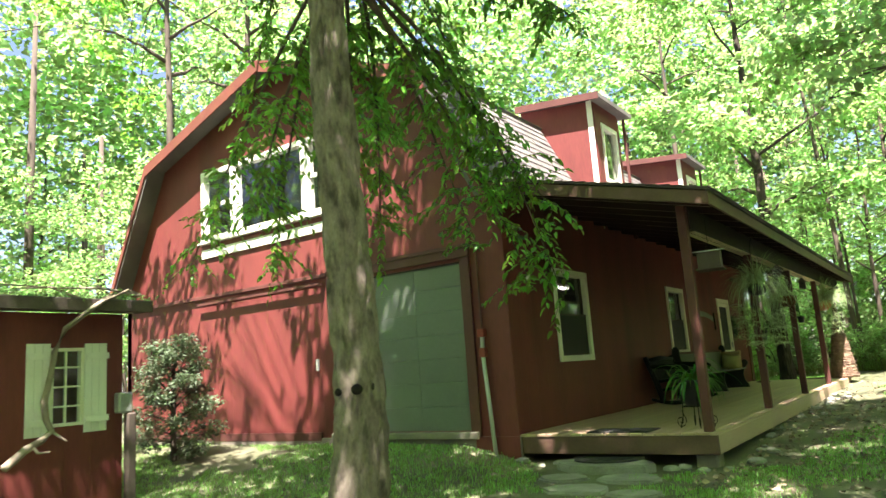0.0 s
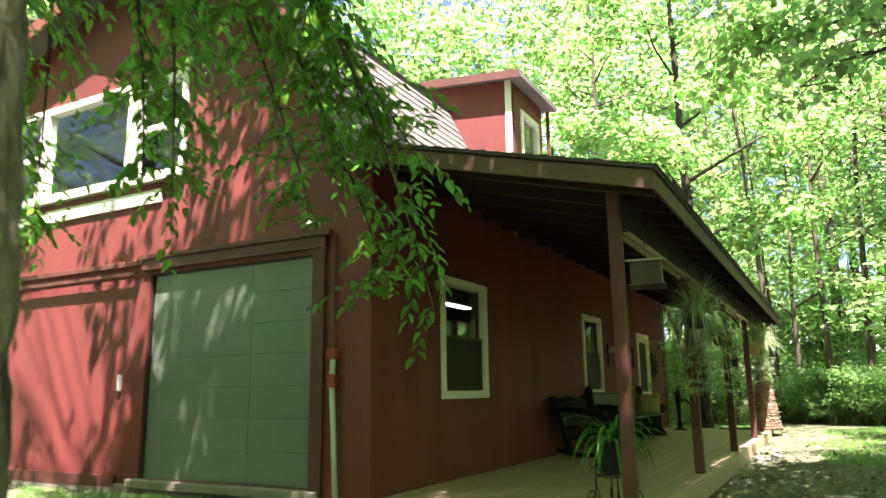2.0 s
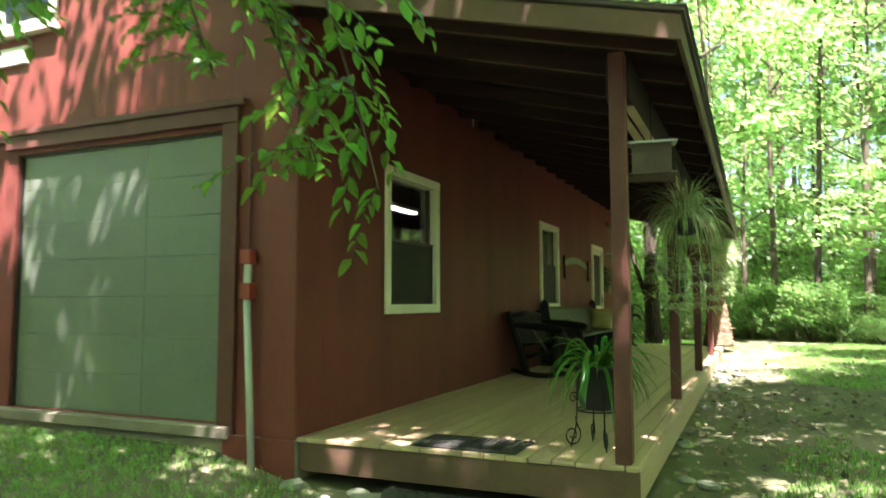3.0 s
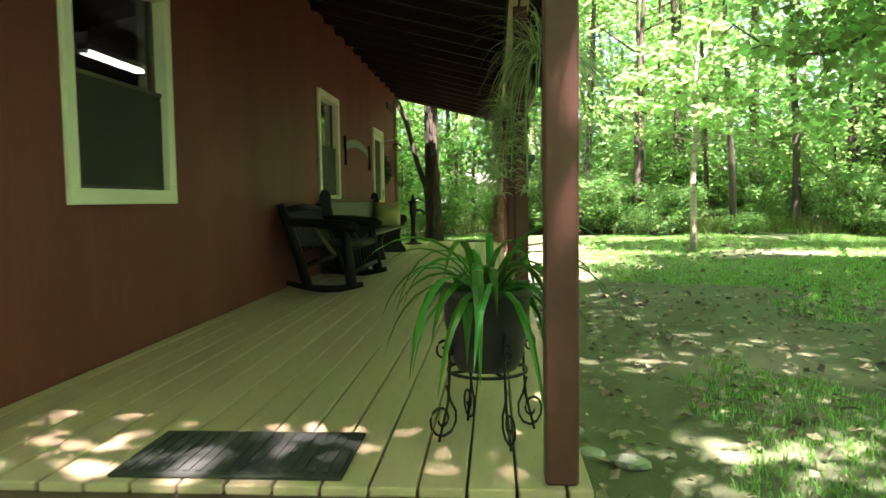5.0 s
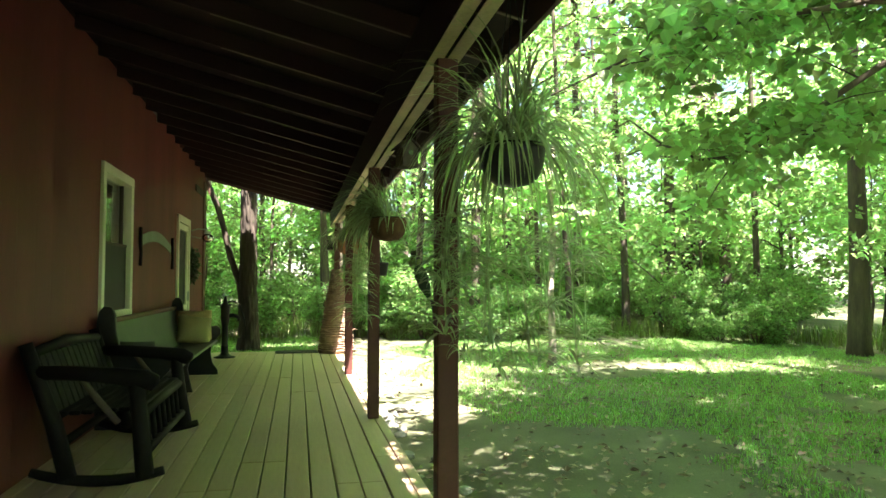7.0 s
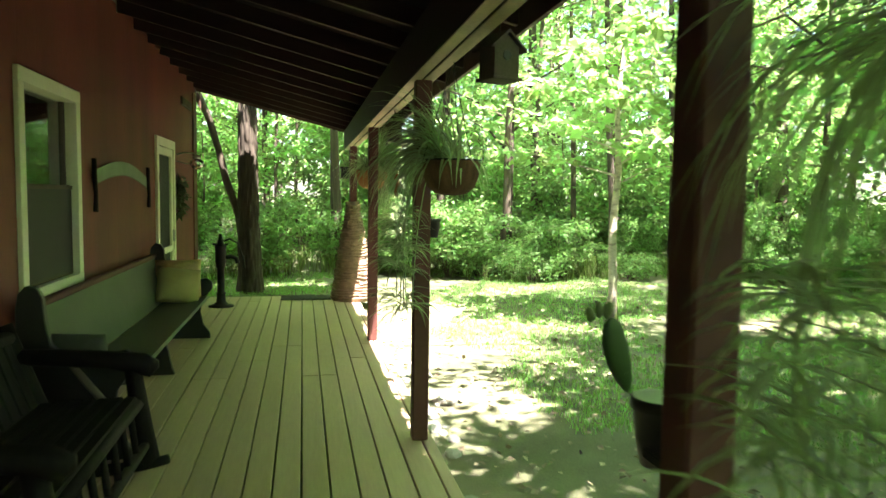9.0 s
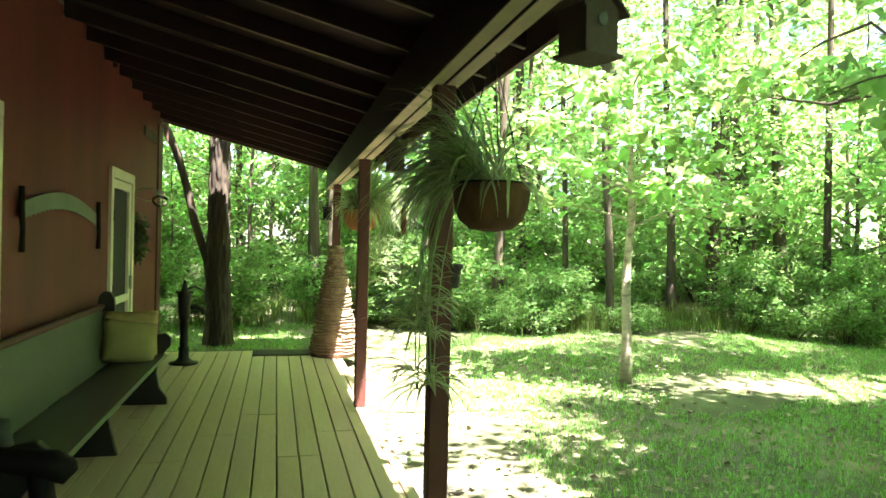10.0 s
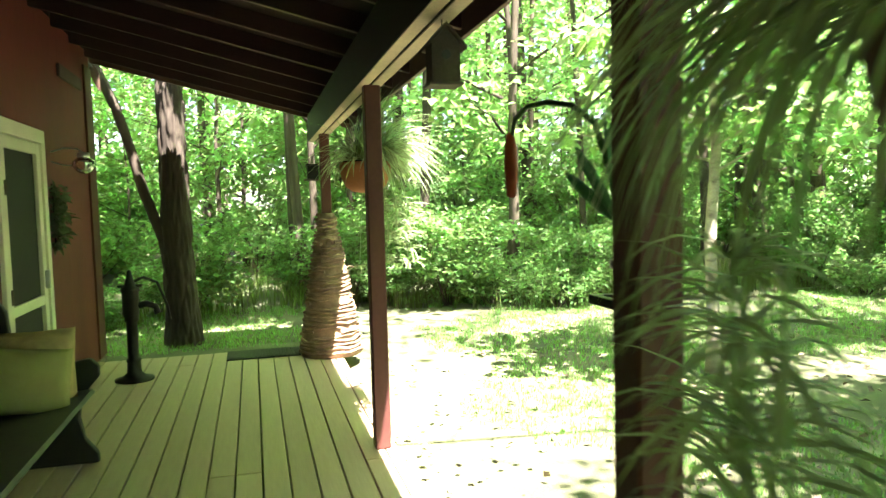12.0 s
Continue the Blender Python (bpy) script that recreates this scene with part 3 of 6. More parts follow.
def build_garage_door():
    d = new("garage_door")
    d.parent = house
    tagged(d, "closed grey-green sectional garage door")
    a, b, z0, z1 = GARAGE
    n = 7
    for i in range(n):
        za, zb = z0 + (z1 - z0) * i / n, z0 + (z1 - z0) * (i + 1) / n
        part("panel", boxes((a + 0.02, 0.055, za + 0.0008, -1.54, 0.10, zb - 0.0008), (-1.538, 0.055, za + 0.0008, b - 0.02, 0.10, zb - 0.0008), bevel=0.0022), DOORGREY, d)
    part("frame", boxes((a, 0.03, z0, a + 0.02, 0.13, z1), (b - 0.02, 0.03, z0, b, 0.13, z1), (a + 0.02, 0.03, z1 - 0.02, b - 0.02, 0.13, z1)), BLACKPAINT, d, "dark door frame")
    part("threshold", boxes((a - 0.1, -0.09, -0.05, b + 0.14, 0.12, 0.045), bevel=0.012), CONCRETE, d, "pale worn threshold board")
    part("latch", boxes((-3.46, -0.04, 0.98, -3.41, -0.003, 1.16), bevel=0.006), GALV, d, "small pale metal latch")


build_garage_door()


def build_screen_door():
    d = new("screen_door")
    d.parent = house
    tagged(d, "pale yellow wooden screen door, closed")
    a, b, z0, z1 = SDOOR
    part("casing", boxes((-0.10, a, z0, 0.03, a + 0.09, z1), (-0.10, b - 0.09, z0, 0.03, b, z1), (-0.10, a + 0.09, z1 - 0.10, 0.032, b - 0.09, z1), bevel=0.004), CREAM, d)
    a, b, z1 = a + 0.095, b - 0.095, z1 - 0.105
    s = 0.085
    part("door_frame", boxes((-0.03, a, z0, 0.012, a + s, z1), (-0.03, b - s, z0, 0.012, b, z1), (-0.03, a + s, z1 - s, 0.010, b - s, z1), (-0.03, a + s, z0, 0.010, b - s, z0 + 0.14),
                             (-0.03, a + s, 0.80, 0.010, b - s, 0.87), (-0.03, a + s, 0.40, 0.010, b - s, 0.46), (-0.03, (a + b) / 2 - 0.02, z0 + 0.14, 0.008, (a + b) / 2 + 0.02, 0.40), bevel=0.003), CREAM, d)
    part("screen", boxes((-0.022, a + s, z0 + 0.1, -0.016, b - s, z1 - s)), SCREEN, d, "dark insect screen")
    part("handle", boxes((0.012, b - 0.06, 0.92, 0.045, b - 0.035, 1.06), bevel=0.005), GALV, d)
    for z in (0.9, 1.62):
        part("hinge", boxes((0.0125, a - 0.02, z, 0.036, a + 0.02, z + 0.1), bevel=0.002), GREYWOOD, d)


build_screen_door()


def dormer(y0, y1):
    d = new("dormer")
    d.parent = house
    tagged(d, "red shed dormer with a white-trimmed window")
    z0, zt, back = 3.0, 5.38, -1.32
    bm = bmesh.new()
    for y in (y0, y1 - 0.1):
        prism(bm, [(back, 4.86), (-0.02, z0 + 0.05), (-0.02, zt - 0.02), (back, zt + 0.12)], "y", y, y + 0.1)
    part("side_wall", bm, RED, d)
    part("back_wall", boxes((back - 0.08, y0, 4.86, back - 0.002, y1, zt + 0.13)), RED, d)
    w0, w1, za, zb = y0 + 0.35, y1 - 0.22, 3.95, 5.05
    part("front_wall", boxes((-0.10, y0 + 0.1, z0, -0.004, w0, zt), (-0.10, w1, z0, -0.004, y1 - 0.1, zt), (-0.10, w0, zb, -0.004, w1, zt), (-0.10, w0, z0, -0.004, w1, za)), RED, d)
    part("window_frame", boxes((-0.08, w0, za, 0.02, w0 + 0.08, zb), (-0.08, w1 - 0.08, za, 0.02, w1, zb), (-0.08, w0 + 0.08, za, 0.02, w1 - 0.08, za + 0.08), (-0.08, w0 + 0.08, zb - 0.08, 0.02, w1 - 0.08, zb), bevel=0.003), WHITE, d)
    p = part("pane", boxes((-0.05, w0 + 0.08, za + 0.08, -0.044, w1 - 0.08, zb - 0.08)), GLASS, d)
    p.visible_shadow = False
    part("corner_trim", boxes((-0.09, y0 - 0.012, z0 + 0.05, 0.008, y0 - 0.001, zt)), WHITE, d)
    bm = bmesh.new()
    prism(bm, [(back - 0.12, zt + 0.145), (0.20, zt - 0.02), (0.20, zt + 0.06), (back - 0.12, zt + 0.22)], "y", y0 - 0.16, y1 + 0.16)
    part("roof", bm, SHINGLE, d)
    bm = bmesh.new()
    prism(bm, [(back - 0.1, zt + 0.09), (0.21, zt - 0.07), (0.21, zt + 0.055), (back - 0.1, zt + 0.215)], "y", y0 - 0.185, y0 - 0.162)
    part("rake_board", bm, TRIM, d)
    part("downspout", boxes((0.06, y1 - 0.02, 3.0, 0.11, y1 + 0.03, zt - 0.05), bevel=0.008), TRIM, d)


dormer(3.52, 4.82)
dormer(8.65, 9.95)

# ---------------------------------------------------------------- porch
porch = thing("porch", "wooden porch with tan plank floor and dark red posts", "porch")
PX, PEND = 2.385, 12.70
POSTS = (0.03, 3.10, 6.22, 9.29, 12.20)
EAVE, ROOFEND, ROOFSOUTH = 2.67, 13.25, -0.36


def under(x):
    """Underside of the porch roof boards."""
    return 3.165 - x * 0.252


part("rim_joist", boxes((0.02, 0.012, -0.23, PX - 0.01, 0.05, -0.032), bevel=0.003), FASCIA, porch, "dark brown board under the plank ends")
part("rim_joist", boxes((PX - 0.05, 0.05, -0.23, PX - 0.012, PEND - 0.02, -0.032), bevel=0.003), DECK, porch)
part("rim_joist", boxes((0.02, PEND - 0.06, -0.23, PX - 0.05, PEND - 0.02, -0.032), bevel=0.003), FASCIA, porch)
for i, y in enumerate((0.25, 3.1, 6.2, 9.3, 12.3)):
    gz = ground_z(2.25, y)
    if gz < -0.26:
        part("pier", boxes((2.08, y - 0.12, gz - 0.25, 2.32, y + 0.12, -0.235), bevel=0.02), CONCRETE, porch)
part("inner_joist", boxes((0.02, 0.06, -0.23, 0.08, PEND - 0.06, -0.032), (1.1, 0.06, -0.23, 1.16, PEND - 0.06, -0.032)), GREYWOOD, porch)
for y in POSTS:
    bm = boxes((2.234, y - 0.004, 0.002, 2.332, y + 0.094, 2.21 if y > 1 else 2.48), bevel=0.007)
    part("post", bm, TRIM, porch)
BEAMZ = 2.21
part("beam", boxes((2.200, 0.128, BEAMZ, 2.268, ROOFEND - 0.1, under(2.26) - 0.10), bevel=0.005), BEAMSHADE, porch)
part("beam", boxes((2.280, 0.128, BEAMZ, 2.348, ROOFEND - 0.1, under(2.34) - 0.10), bevel=0.005), BEAMSHADE, porch)
part("beam_edge", boxes((2.203, 0.3, BEAMZ - 0.006, 2.265, ROOFEND - 0.12, BEAMZ - 0.001), (2.283, 0.3, BEAMZ - 0.006, 2.345, ROOFEND - 0.12, BEAMZ - 0.001)), EDGE, porch, "bare pale underside of the doubled beam")


def sloped(bm, x0, x1, y0, y1, top, bottom):
    prism(bm, [(x0, under(x0) + bottom), (x1, under(x1) + bottom), (x1, under(x1) + top), (x0, under(x0) + top)], "y", y0, y1)
    return bm


for i in range(23):
    y = -0.07 + i * 0.62
    if y < ROOFEND - 0.1:
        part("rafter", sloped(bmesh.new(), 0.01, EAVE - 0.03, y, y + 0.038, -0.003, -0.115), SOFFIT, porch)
        # pale strip: light caught under the rafter is put into its colour
        part("rafter_edge", sloped(bmesh.new(), 1.1, EAVE - 0.035, y + 0.010, y + 0.028, -0.1155, -0.1185), LITEDGE, porch)
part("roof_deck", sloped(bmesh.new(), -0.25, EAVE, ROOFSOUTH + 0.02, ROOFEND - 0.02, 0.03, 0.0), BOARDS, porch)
part("end_fascia", sloped(bmesh.new(), -0.02, EAVE + 0.03, ROOFSOUTH - 0.012, ROOFSOUTH + 0.018, 0.01, -0.128), FASCIA, porch)
part("end_fascia", sloped(bmesh.new(), 0.0, EAVE + 0.03, ROOFEND - 0.018, ROOFEND + 0.012, 0.01, -0.128), FASCIA, porch)
part("eave_fascia", boxes((EAVE + 0.002, ROOFSOUTH + 0.02, under(EAVE) - 0.128, EAVE + 0.028, ROOFEND - 0.02, under(EAVE) + 0.008), bevel=0.002), FASCIA, porch)
shingle_slope("porch_shingles", EAVE + 0.05, under(EAVE + 0.05) + 0.045, -0.16, under(-0.16) + 0.045, ROOFSOUTH - 0.02, ROOFEND + 0.02, porch, 0.012)

# ---------------------------------------------------------------- things on the porch
def scroll(cx, cz, r, turns=1.5, start=0.0, n=18, way=1):
    """Points of a flat spiral in the x-z plane."""
    out = []
    for i in range(n):
        t = i / (n - 1)
        a = start + way * t * turns * 2 * math.pi
        rr = r * (1 - 0.8 * t)
        out.append((cx + rr * math.cos(a), cz + rr * math.sin(a)))
    return out


def build_pew():
    pew = thing("pew_bench", "long church pew with green back and black scrolled ends", "bench")
    y0, y1 = 6.17, 9.68
    end = [(0.035, 0.0), (0.035, 0.86), (0.05, 0.95), (0.09, 0.995), (0.145, 0.985), (0.175, 0.93), (0.185, 0.80), (0.21, 0.67), (0.29, 0.585), (0.42, 0.575), (0.53, 0.62),
           (0.60, 0.63), (0.645, 0.585), (0.645, 0.52), (0.60, 0.47), (0.545, 0.40), (0.525, 0.28), (0.55, 0.15), (0.615, 0.06), (0.62, 0.0)]
    for y in (y0, y1 - 0.05):
        bm = bmesh.new()
        prism(bm, end, "y", y, y + 0.05)
        bmesh.ops.bevel(bm, geom=[e for e in bm.edges if e.calc_length() > 0.045 or True], offset=0.006, segments=1, affect="EDGES")
        part("end_panel", bm, BLACKPAINT, pew, "black scrolled end panel")
    bm = bmesh.new()
    prism(bm, [(0.10, 0.0), (0.10, 0.40), (0.50, 0.40), (0.46, 0.25), (0.50, 0.06), (0.52, 0.0)], "y", 8.11, 8.16)
    part("middle_support", bm, BLACKPAINT, pew)
    bm = bmesh.new()
    prism(bm, [(0.20, 0.42), (0.085, 0.84), (0.06, 0.84), (0.172, 0.42)], "y", y0 + 0.052, y1 - 0.052)
    part("backrest", bm, PEWGREEN, pew, "grey-green painted back")
    part("top_rail", boxes((0.05, y0 + 0.052, 0.842, 0.105, y1 - 0.052, 0.885), bevel=0.01), TRIM, pew)
    bm = bmesh.new()
    prism(bm, [(0.175, 0.395), (0.605, 0.42), (0.62, 0.432), (0.605, 0.45), (0.205, 0.418)], "y", y0 + 0.052, y1 - 0.052)
    part("seat", bm, PEWSEAT, pew, "dark worn seat")


build_pew()


def pillow(name, label, mat, m, w=0.42, h=0.40, d=0.17):
    """A stuffed square cushion with pinched corners."""
    bm = bmesh.new()
    n = 11
    for side in (-1, 1):
        g = [[None] * n for _ in range(n)]
        for i in range(n):
            for j in range(n):
                u, v = 2 * i / (n - 1) - 1, 2 * j / (n - 1) - 1
                puff = max((1 - u * u) * (1 - v * v), 0) ** 0.62
                k = 1 - 0.09 * (1 - abs(u * v)) * (abs(u) ** 4 + abs(v) ** 4) / 2
                wr = 0.012 * noise.noise((u * 2.5, v * 2.5, side * 3.0))
                g[i][j] = bm.verts.new((u * w / 2 * k, side * (d / 2 * puff + wr * puff), v * h / 2 * k))
        for i in range(n - 1):
            for j in range(n - 1):
                bm.faces.new((g[i][j], g[i + 1][j], g[i + 1][j + 1], g[i][j + 1]))
    bmesh.ops.remove_doubles(bm, verts=bm.verts, dist=0.0008)
    bmesh.ops.recalc_face_normals(bm, faces=bm.faces)
    ob = part(name, bm, mat, None, smooth=True)
    ob.matrix_basis = m
    return tagged(ob, label, "cushion", "cushions on the pew")


pillow("cushion", "striped tan cushion leaning at the pew's end", PILLOW2, pose(0.335, 9.50, 0.63, -14, 0, 8), 0.44, 0.42)
pillow("cushion", "plain straw-yellow cushion on the pew", PILLOW, pose(0.37, 9.28, 0.60, -18, 9, 22), 0.42, 0.36)
pillow("cushion", "dull grey-green cushion at the pew's near end", PEWGREEN, pose(0.30, 6.40, 0.565, 22, 0, -12), 0.34, 0.28)


def build_rocker():
    """A wide rocking settee of thick dark logs, its back to the wall."""
    c = thing("rocking_chair", "wide dark log rocking settee with thick legs", "chair")
    y0, y1 = 4.47, 5.93
    rng = random.Random(14)
    for y, lean in ((y0 + 0.03, -0.05), (y1 - 0.03, 0.05)):
        bm = bmesh.new()
        ts = [i / 12 for i in range(13)]
        tube(bm, [(0.14 + 0.72 * t, y + lean * 0.6, 0.036 + 0.22 * (t - 0.55) ** 2) for t in ts], [0.026 + 0.008 * math.sin(math.pi * t) for t in ts], 9, 0.1, rng=rng)
        part("rocker", bm, DARKWOOD, c, smooth=True)
        bm = bmesh.new()
        tube(bm, [(0.76, y + lean, 0.06), (0.735, y + lean * 0.5, 0.25), (0.71, y, 0.45), (0.69, y, 0.60)], [0.056, 0.05, 0.046, 0.044], 11, 0.12, rng=rng)
        part("front_leg", bm, DARKWOOD, c, smooth=True)
        bm = bmesh.new()
        tube(bm, [(0.34, y + lean * 0.6, 0.06), (0.25, y, 0.36), (0.13, y, 0.70), (0.085, y, 0.83)], [0.05, 0.048, 0.042, 0.038], 11, 0.12, rng=rng)
        part("back_post", bm, DARKWOOD, c, smooth=True)
        bm = bmesh.new()
        tube(bm, [(0.12, y, 0.665), (0.35, y, 0.655), (0.58, y, 0.635), (0.74, y, 0.61), (0.80, y, 0.585), (0.81, y, 0.575)], [0.042, 0.046, 0.05, 0.058, 0.05, 0.02], 11, 0.1, rng=rng)
        part("arm", bm, DARKWOOD, c, smooth=True)
        # bar added only to carry the pale diagonal streak below the arm
        bm = bmesh.new()
        tube(bm, [(0.39, y - 0.01, 0.63), (0.47, y - 0.012, 0.52), (0.60, y - 0.01, 0.36)], [0.018, 0.022, 0.02], 8, 0.1, rng=rng)
        part("side_brace", bm, GREYWOOD, c, "paler diagonal bar added for a pale streak", smooth=True)
    for x, z, r in ((0.745, 0.17, 0.026), (0.715, 0.40, 0.034), (0.28, 0.24, 0.026), (0.24, 0.40, 0.03)):
        bm = bmesh.new()
        tube(bm, [(x, y0 + 0.04, z), (x, (y0 + y1) / 2, z + 0.006), (x, y1 - 0.04, z)], r, 9, 0.1, rng=rng)
        part("stretcher", bm, DARKWOOD, c, smooth=True)
    for k in range(7):
        x = 0.25 + k * 0.068
        part("seat_slat", boxes((x, y0 + 0.05, 0.405 + k * 0.003, x + 0.062, y1 - 0.05, 0.43 + k * 0.003), bevel=0.008), DARKWOOD, c)
    for k in range(12):
        y = y0 + 0.10 + k * 0.107
        bm = bmesh.new()
        prism(bm, [(0.225, 0.42), (0.255, 0.42), (0.135, 0.76), (0.105, 0.76)], "y", y, y + 0.092)
        bmesh.ops.bevel(bm, geom=list(bm.edges), offset=0.006, segments=1, affect="EDGES")
        part("back_slat", bm, DARKWOOD, c)
    bm = bmesh.new()
    tube(bm, [(0.108, y0 + 0.02, 0.765), (0.10, (y0 + y1) / 2, 0.80), (0.108, y1 - 0.02, 0.765)], [0.036, 0.04, 0.036], 10, 0.1, rng=rng)
    part("crest_rail", bm, DARKWOOD, c, smooth=True)
    for k in range(7):
        y = y0 + 0.20 + k * 0.175
        bm = bmesh.new()
        tube(bm, [(0.742, y, 0.18), (0.718, y, 0.39)], 0.017, 7)
        part("spindle", bm, DARKWOOD, c, smooth=True)


build_rocker()


def build_pump():
    p = thing("hand_pump", "black cast-iron hand water pump on a round foot", "pump", pose(0.50, 11.77, 0))
    bm = bmesh.new()
    lathe(bm, [(0.165, 0.002), (0.165, 0.018), (0.10, 0.035), (0.062, 0.07), (0.055, 0.16), (0.062, 0.17), (0.062, 0.19), (0.048, 0.20), (0.046, 0.52), (0.06, 0.53), (0.06, 0.56), (0.07, 0.60), (0.072, 0.78), (0.078, 0.79), (0.078, 0.82), (0.05, 0.84), (0.03, 0.90), (0.018, 0.97), (0.0, 0.98)], 20)
    part("body", bm, IRON, p, smooth=True)
    bm = bmesh.new()
    tube(bm, [(0.05, 0.0, 0.66), (0.13, 0.02, 0.67), (0.20, 0.03, 0.64), (0.215, 0.033, 0.58)], [0.03, 0.03, 0.028, 0.03], 10)
    part("spout", bm, IRON, p, smooth=True)
    bm = bmesh.new()
    tube(bm, [(0.0, 0.0, 0.86), (0.10, 0.10, 0.90), (0.20, 0.20, 0.84), (0.27, 0.27, 0.62), (0.285, 0.285, 0.48)], [0.014, 0.014, 0.013, 0.012, 0.016], 8)
    part("handle", bm, IRON, p, smooth=True)
    bm = bmesh.new()
    tube(bm, [(-0.10, 0.0, 0.835), (0.10, 0.0, 0.835)], 0.013, 8)
    part("cross_bar", bm, IRON, p)


build_pump()


def build_saw():
    s = thing("hanging_saw", "old curved two-man saw hung on the wall", "saw")
    n = 40
    top = [(7.76 + 1.86 * i / n, 1.66 + 0.115 * math.sin(math.pi * i / n)) for i in range(n + 1)]
    low = []
    for i in range(n, -1, -1):
        t = i / n
        low.append((7.76 + 1.86 * t, 1.55 + 0.10 * math.sin(math.pi * t) + (0.014 if i % 2 else 0)))
    bm = bmesh.new()
    prism(bm, top + low, "x", 0.018, 0.024)
    part("blade", bm, SAWSTEEL, s, "dull green steel blade")
    for y in (7.745, 9.635):
        bm = bmesh.new()
        tube(bm, [(0.034, y, 1.76), (0.034, y, 1.62), (0.04, y + 0.01, 1.50), (0.034, y + 0.015, 1.36)], [0.018, 0.02, 0.016, 0.02], 8)
        part("handle", bm, DARKWOOD, s, smooth=True)


build_saw()


def build_wall_lamp():
    p = thing("wall_lamp", "glass jar lamp on a thin wall bracket", "lamp", pose(0.0, 11.50, 1.93))
    bm = bmesh.new()
    tube(bm, [(0.004, 0, 0.06), (0.10, 0, 0.09), (0.20, 0, 0.085), (0.25, -0.01, 0.05)], 0.008, 8)
    part("bracket", bm, TINROOF, p)
    bm = bmesh.new()
    lathe(bm, [(0.03, 0.055), (0.045, 0.05), (0.05, 0.02), (0.04, 0.01)], 16, (0.25, -0.01, 0))
    part("cap", bm, TINROOF, p, smooth=True)
    bm = bmesh.new()
    lathe(bm, [(0.045, 0.012), (0.085, -0.02), (0.09, -0.06), (0.06, -0.10), (0.02, -0.12), (0.0, -0.122)], 18, (0.25, -0.01, 0))
    g = part("glass_globe", bm, CLEAR, p, smooth=True)
    g.visible_shadow = False
    bm = bmesh.new()
    tube(bm, [(0.004, 0, -0.02), (0.10, 0, -0.05), (0.17, -0.005, -0.05)], 0.006, 6)
    part("brace", bm, TINROOF, p)


build_wall_lamp()


def build_ornament():
    o = thing("wall_ornament", "dried leaf swag hung beside the screen door", "ornament", pose(0.012, 11.42, 1.45))
    me = leaf_mesh("leaves", [(0.03, 0, 0.17, 0.07), (0.035, 0.0, 0.02, 0.08), (0.03, 0.0, -0.15, 0.07)], 70, 0.075, CONIFER, 3, flat=1.4, detail=True)
    data_part("leaves", me, o)
    bm = bmesh.new()
    tube(bm, [(0.004, 0, 0.28), (0.012, 0, 0.1), (0.01, 0, -0.2)], 0.006, 6)
    part("stem", bm, DARKWOOD, o)


build_ornament()


def door_mat(name, label, x0, y0, x1, y1, z):
    mat = tagged(part(name, boxes((x0, y0, z + 0.001, x1, y1, z + 0.014), bevel=0.004), RUBBER), label, "mat")
    bm = bmesh.new()
    for k in range(int((x1 - x0) / 0.04)):
        x = x0 + 0.03 + k * 0.04
        box(bm, x, y0 + 0.03, z + 0.0142, x + 0.02, y1 - 0.03, z + 0.019)
    tagged(part("ribbing", bm, RUBBER, mat), kind="stuff")


door_mat("door_mat", "dark grey rectangular door mat on the porch planks", 0.88, 0.04, 1.62, 0.46, 0.0)
door_mat("door_mat", "dark grey mat at the porch's far edge", 1.26, 12.25, 1.98, 12.67, 0.0)


def build_half_mat():
    bm = bmesh.new()
    out = [(1.20 + 0.40 * math.cos(math.pi + math.pi * i / 24), -0.10 + 0.42 * math.sin(math.pi + math.pi * i / 24)) for i in range(25)]
    prism(bm, out, "z", -0.262, -0.246)
    mat = tagged(part("door_mat", bm, RUBBER), "black half-round rubber mat on a stone step", "mat")
    bm = bmesh.new()
    for k in range(1, 6):
        r = 0.06 * k
        ring = [(1.20 + r * math.cos(math.pi * (1 + i / 16)), -0.12 + r * math.sin(math.pi * (1 + i / 16)), -0.244) for i in range(17)]
        tube(bm, ring, 0.007, 5)
    tagged(part("ribbing", bm, RUBBER, mat), kind="stuff")


build_half_mat()


def slab(name, outline, z0, z1, mat, seed):
    """A rough flat stone with an uneven top."""
    rng = random.Random(seed)
    bm = bmesh.new()
    prism(bm, outline, "z", z0, z1)
    bmesh.ops.bevel(bm, geom=list(bm.edges), offset=0.018, segments=2, affect="EDGES")
    for v in bm.verts:
        v.co += Vector((rng.uniform(-1, 1), rng.uniform(-1, 1), rng.uniform(-0.5, 0.5))) * 0.008
    return part(name, bm, mat)


for k, (cx, cy, rx, ry) in enumerate(((1.22, -0.36, 0.62, 0.34), (1.75, -0.95, 0.34, 0.26), (1.05, -1.02, 0.30, 0.24), (1.45, -1.55, 0.38, 0.26), (2.05, -1.62, 0.26, 0.22), (1.75, -2.25, 0.36, 0.28))):
    rng = random.Random(40 + k)
    out = [(cx + rx * (0.82 + 0.3 * rng.random()) * math.cos(a), cy + ry * (0.82 + 0.3 * rng.random()) * math.sin(a)) for a in [2 * math.pi * i / 9 for i in range(9)]]
    top = -0.263 if k == 0 else ground_z(cx, cy) + 0.03
    tagged(slab("flagstone", out, top - 0.10 - (0.1 if k == 0 else 0), top, STONE, k), "rough grey flagstone in the grass before the porch" if k else "broad grey flagstone step below the porch edge", "stone", "flagstones before the porch")

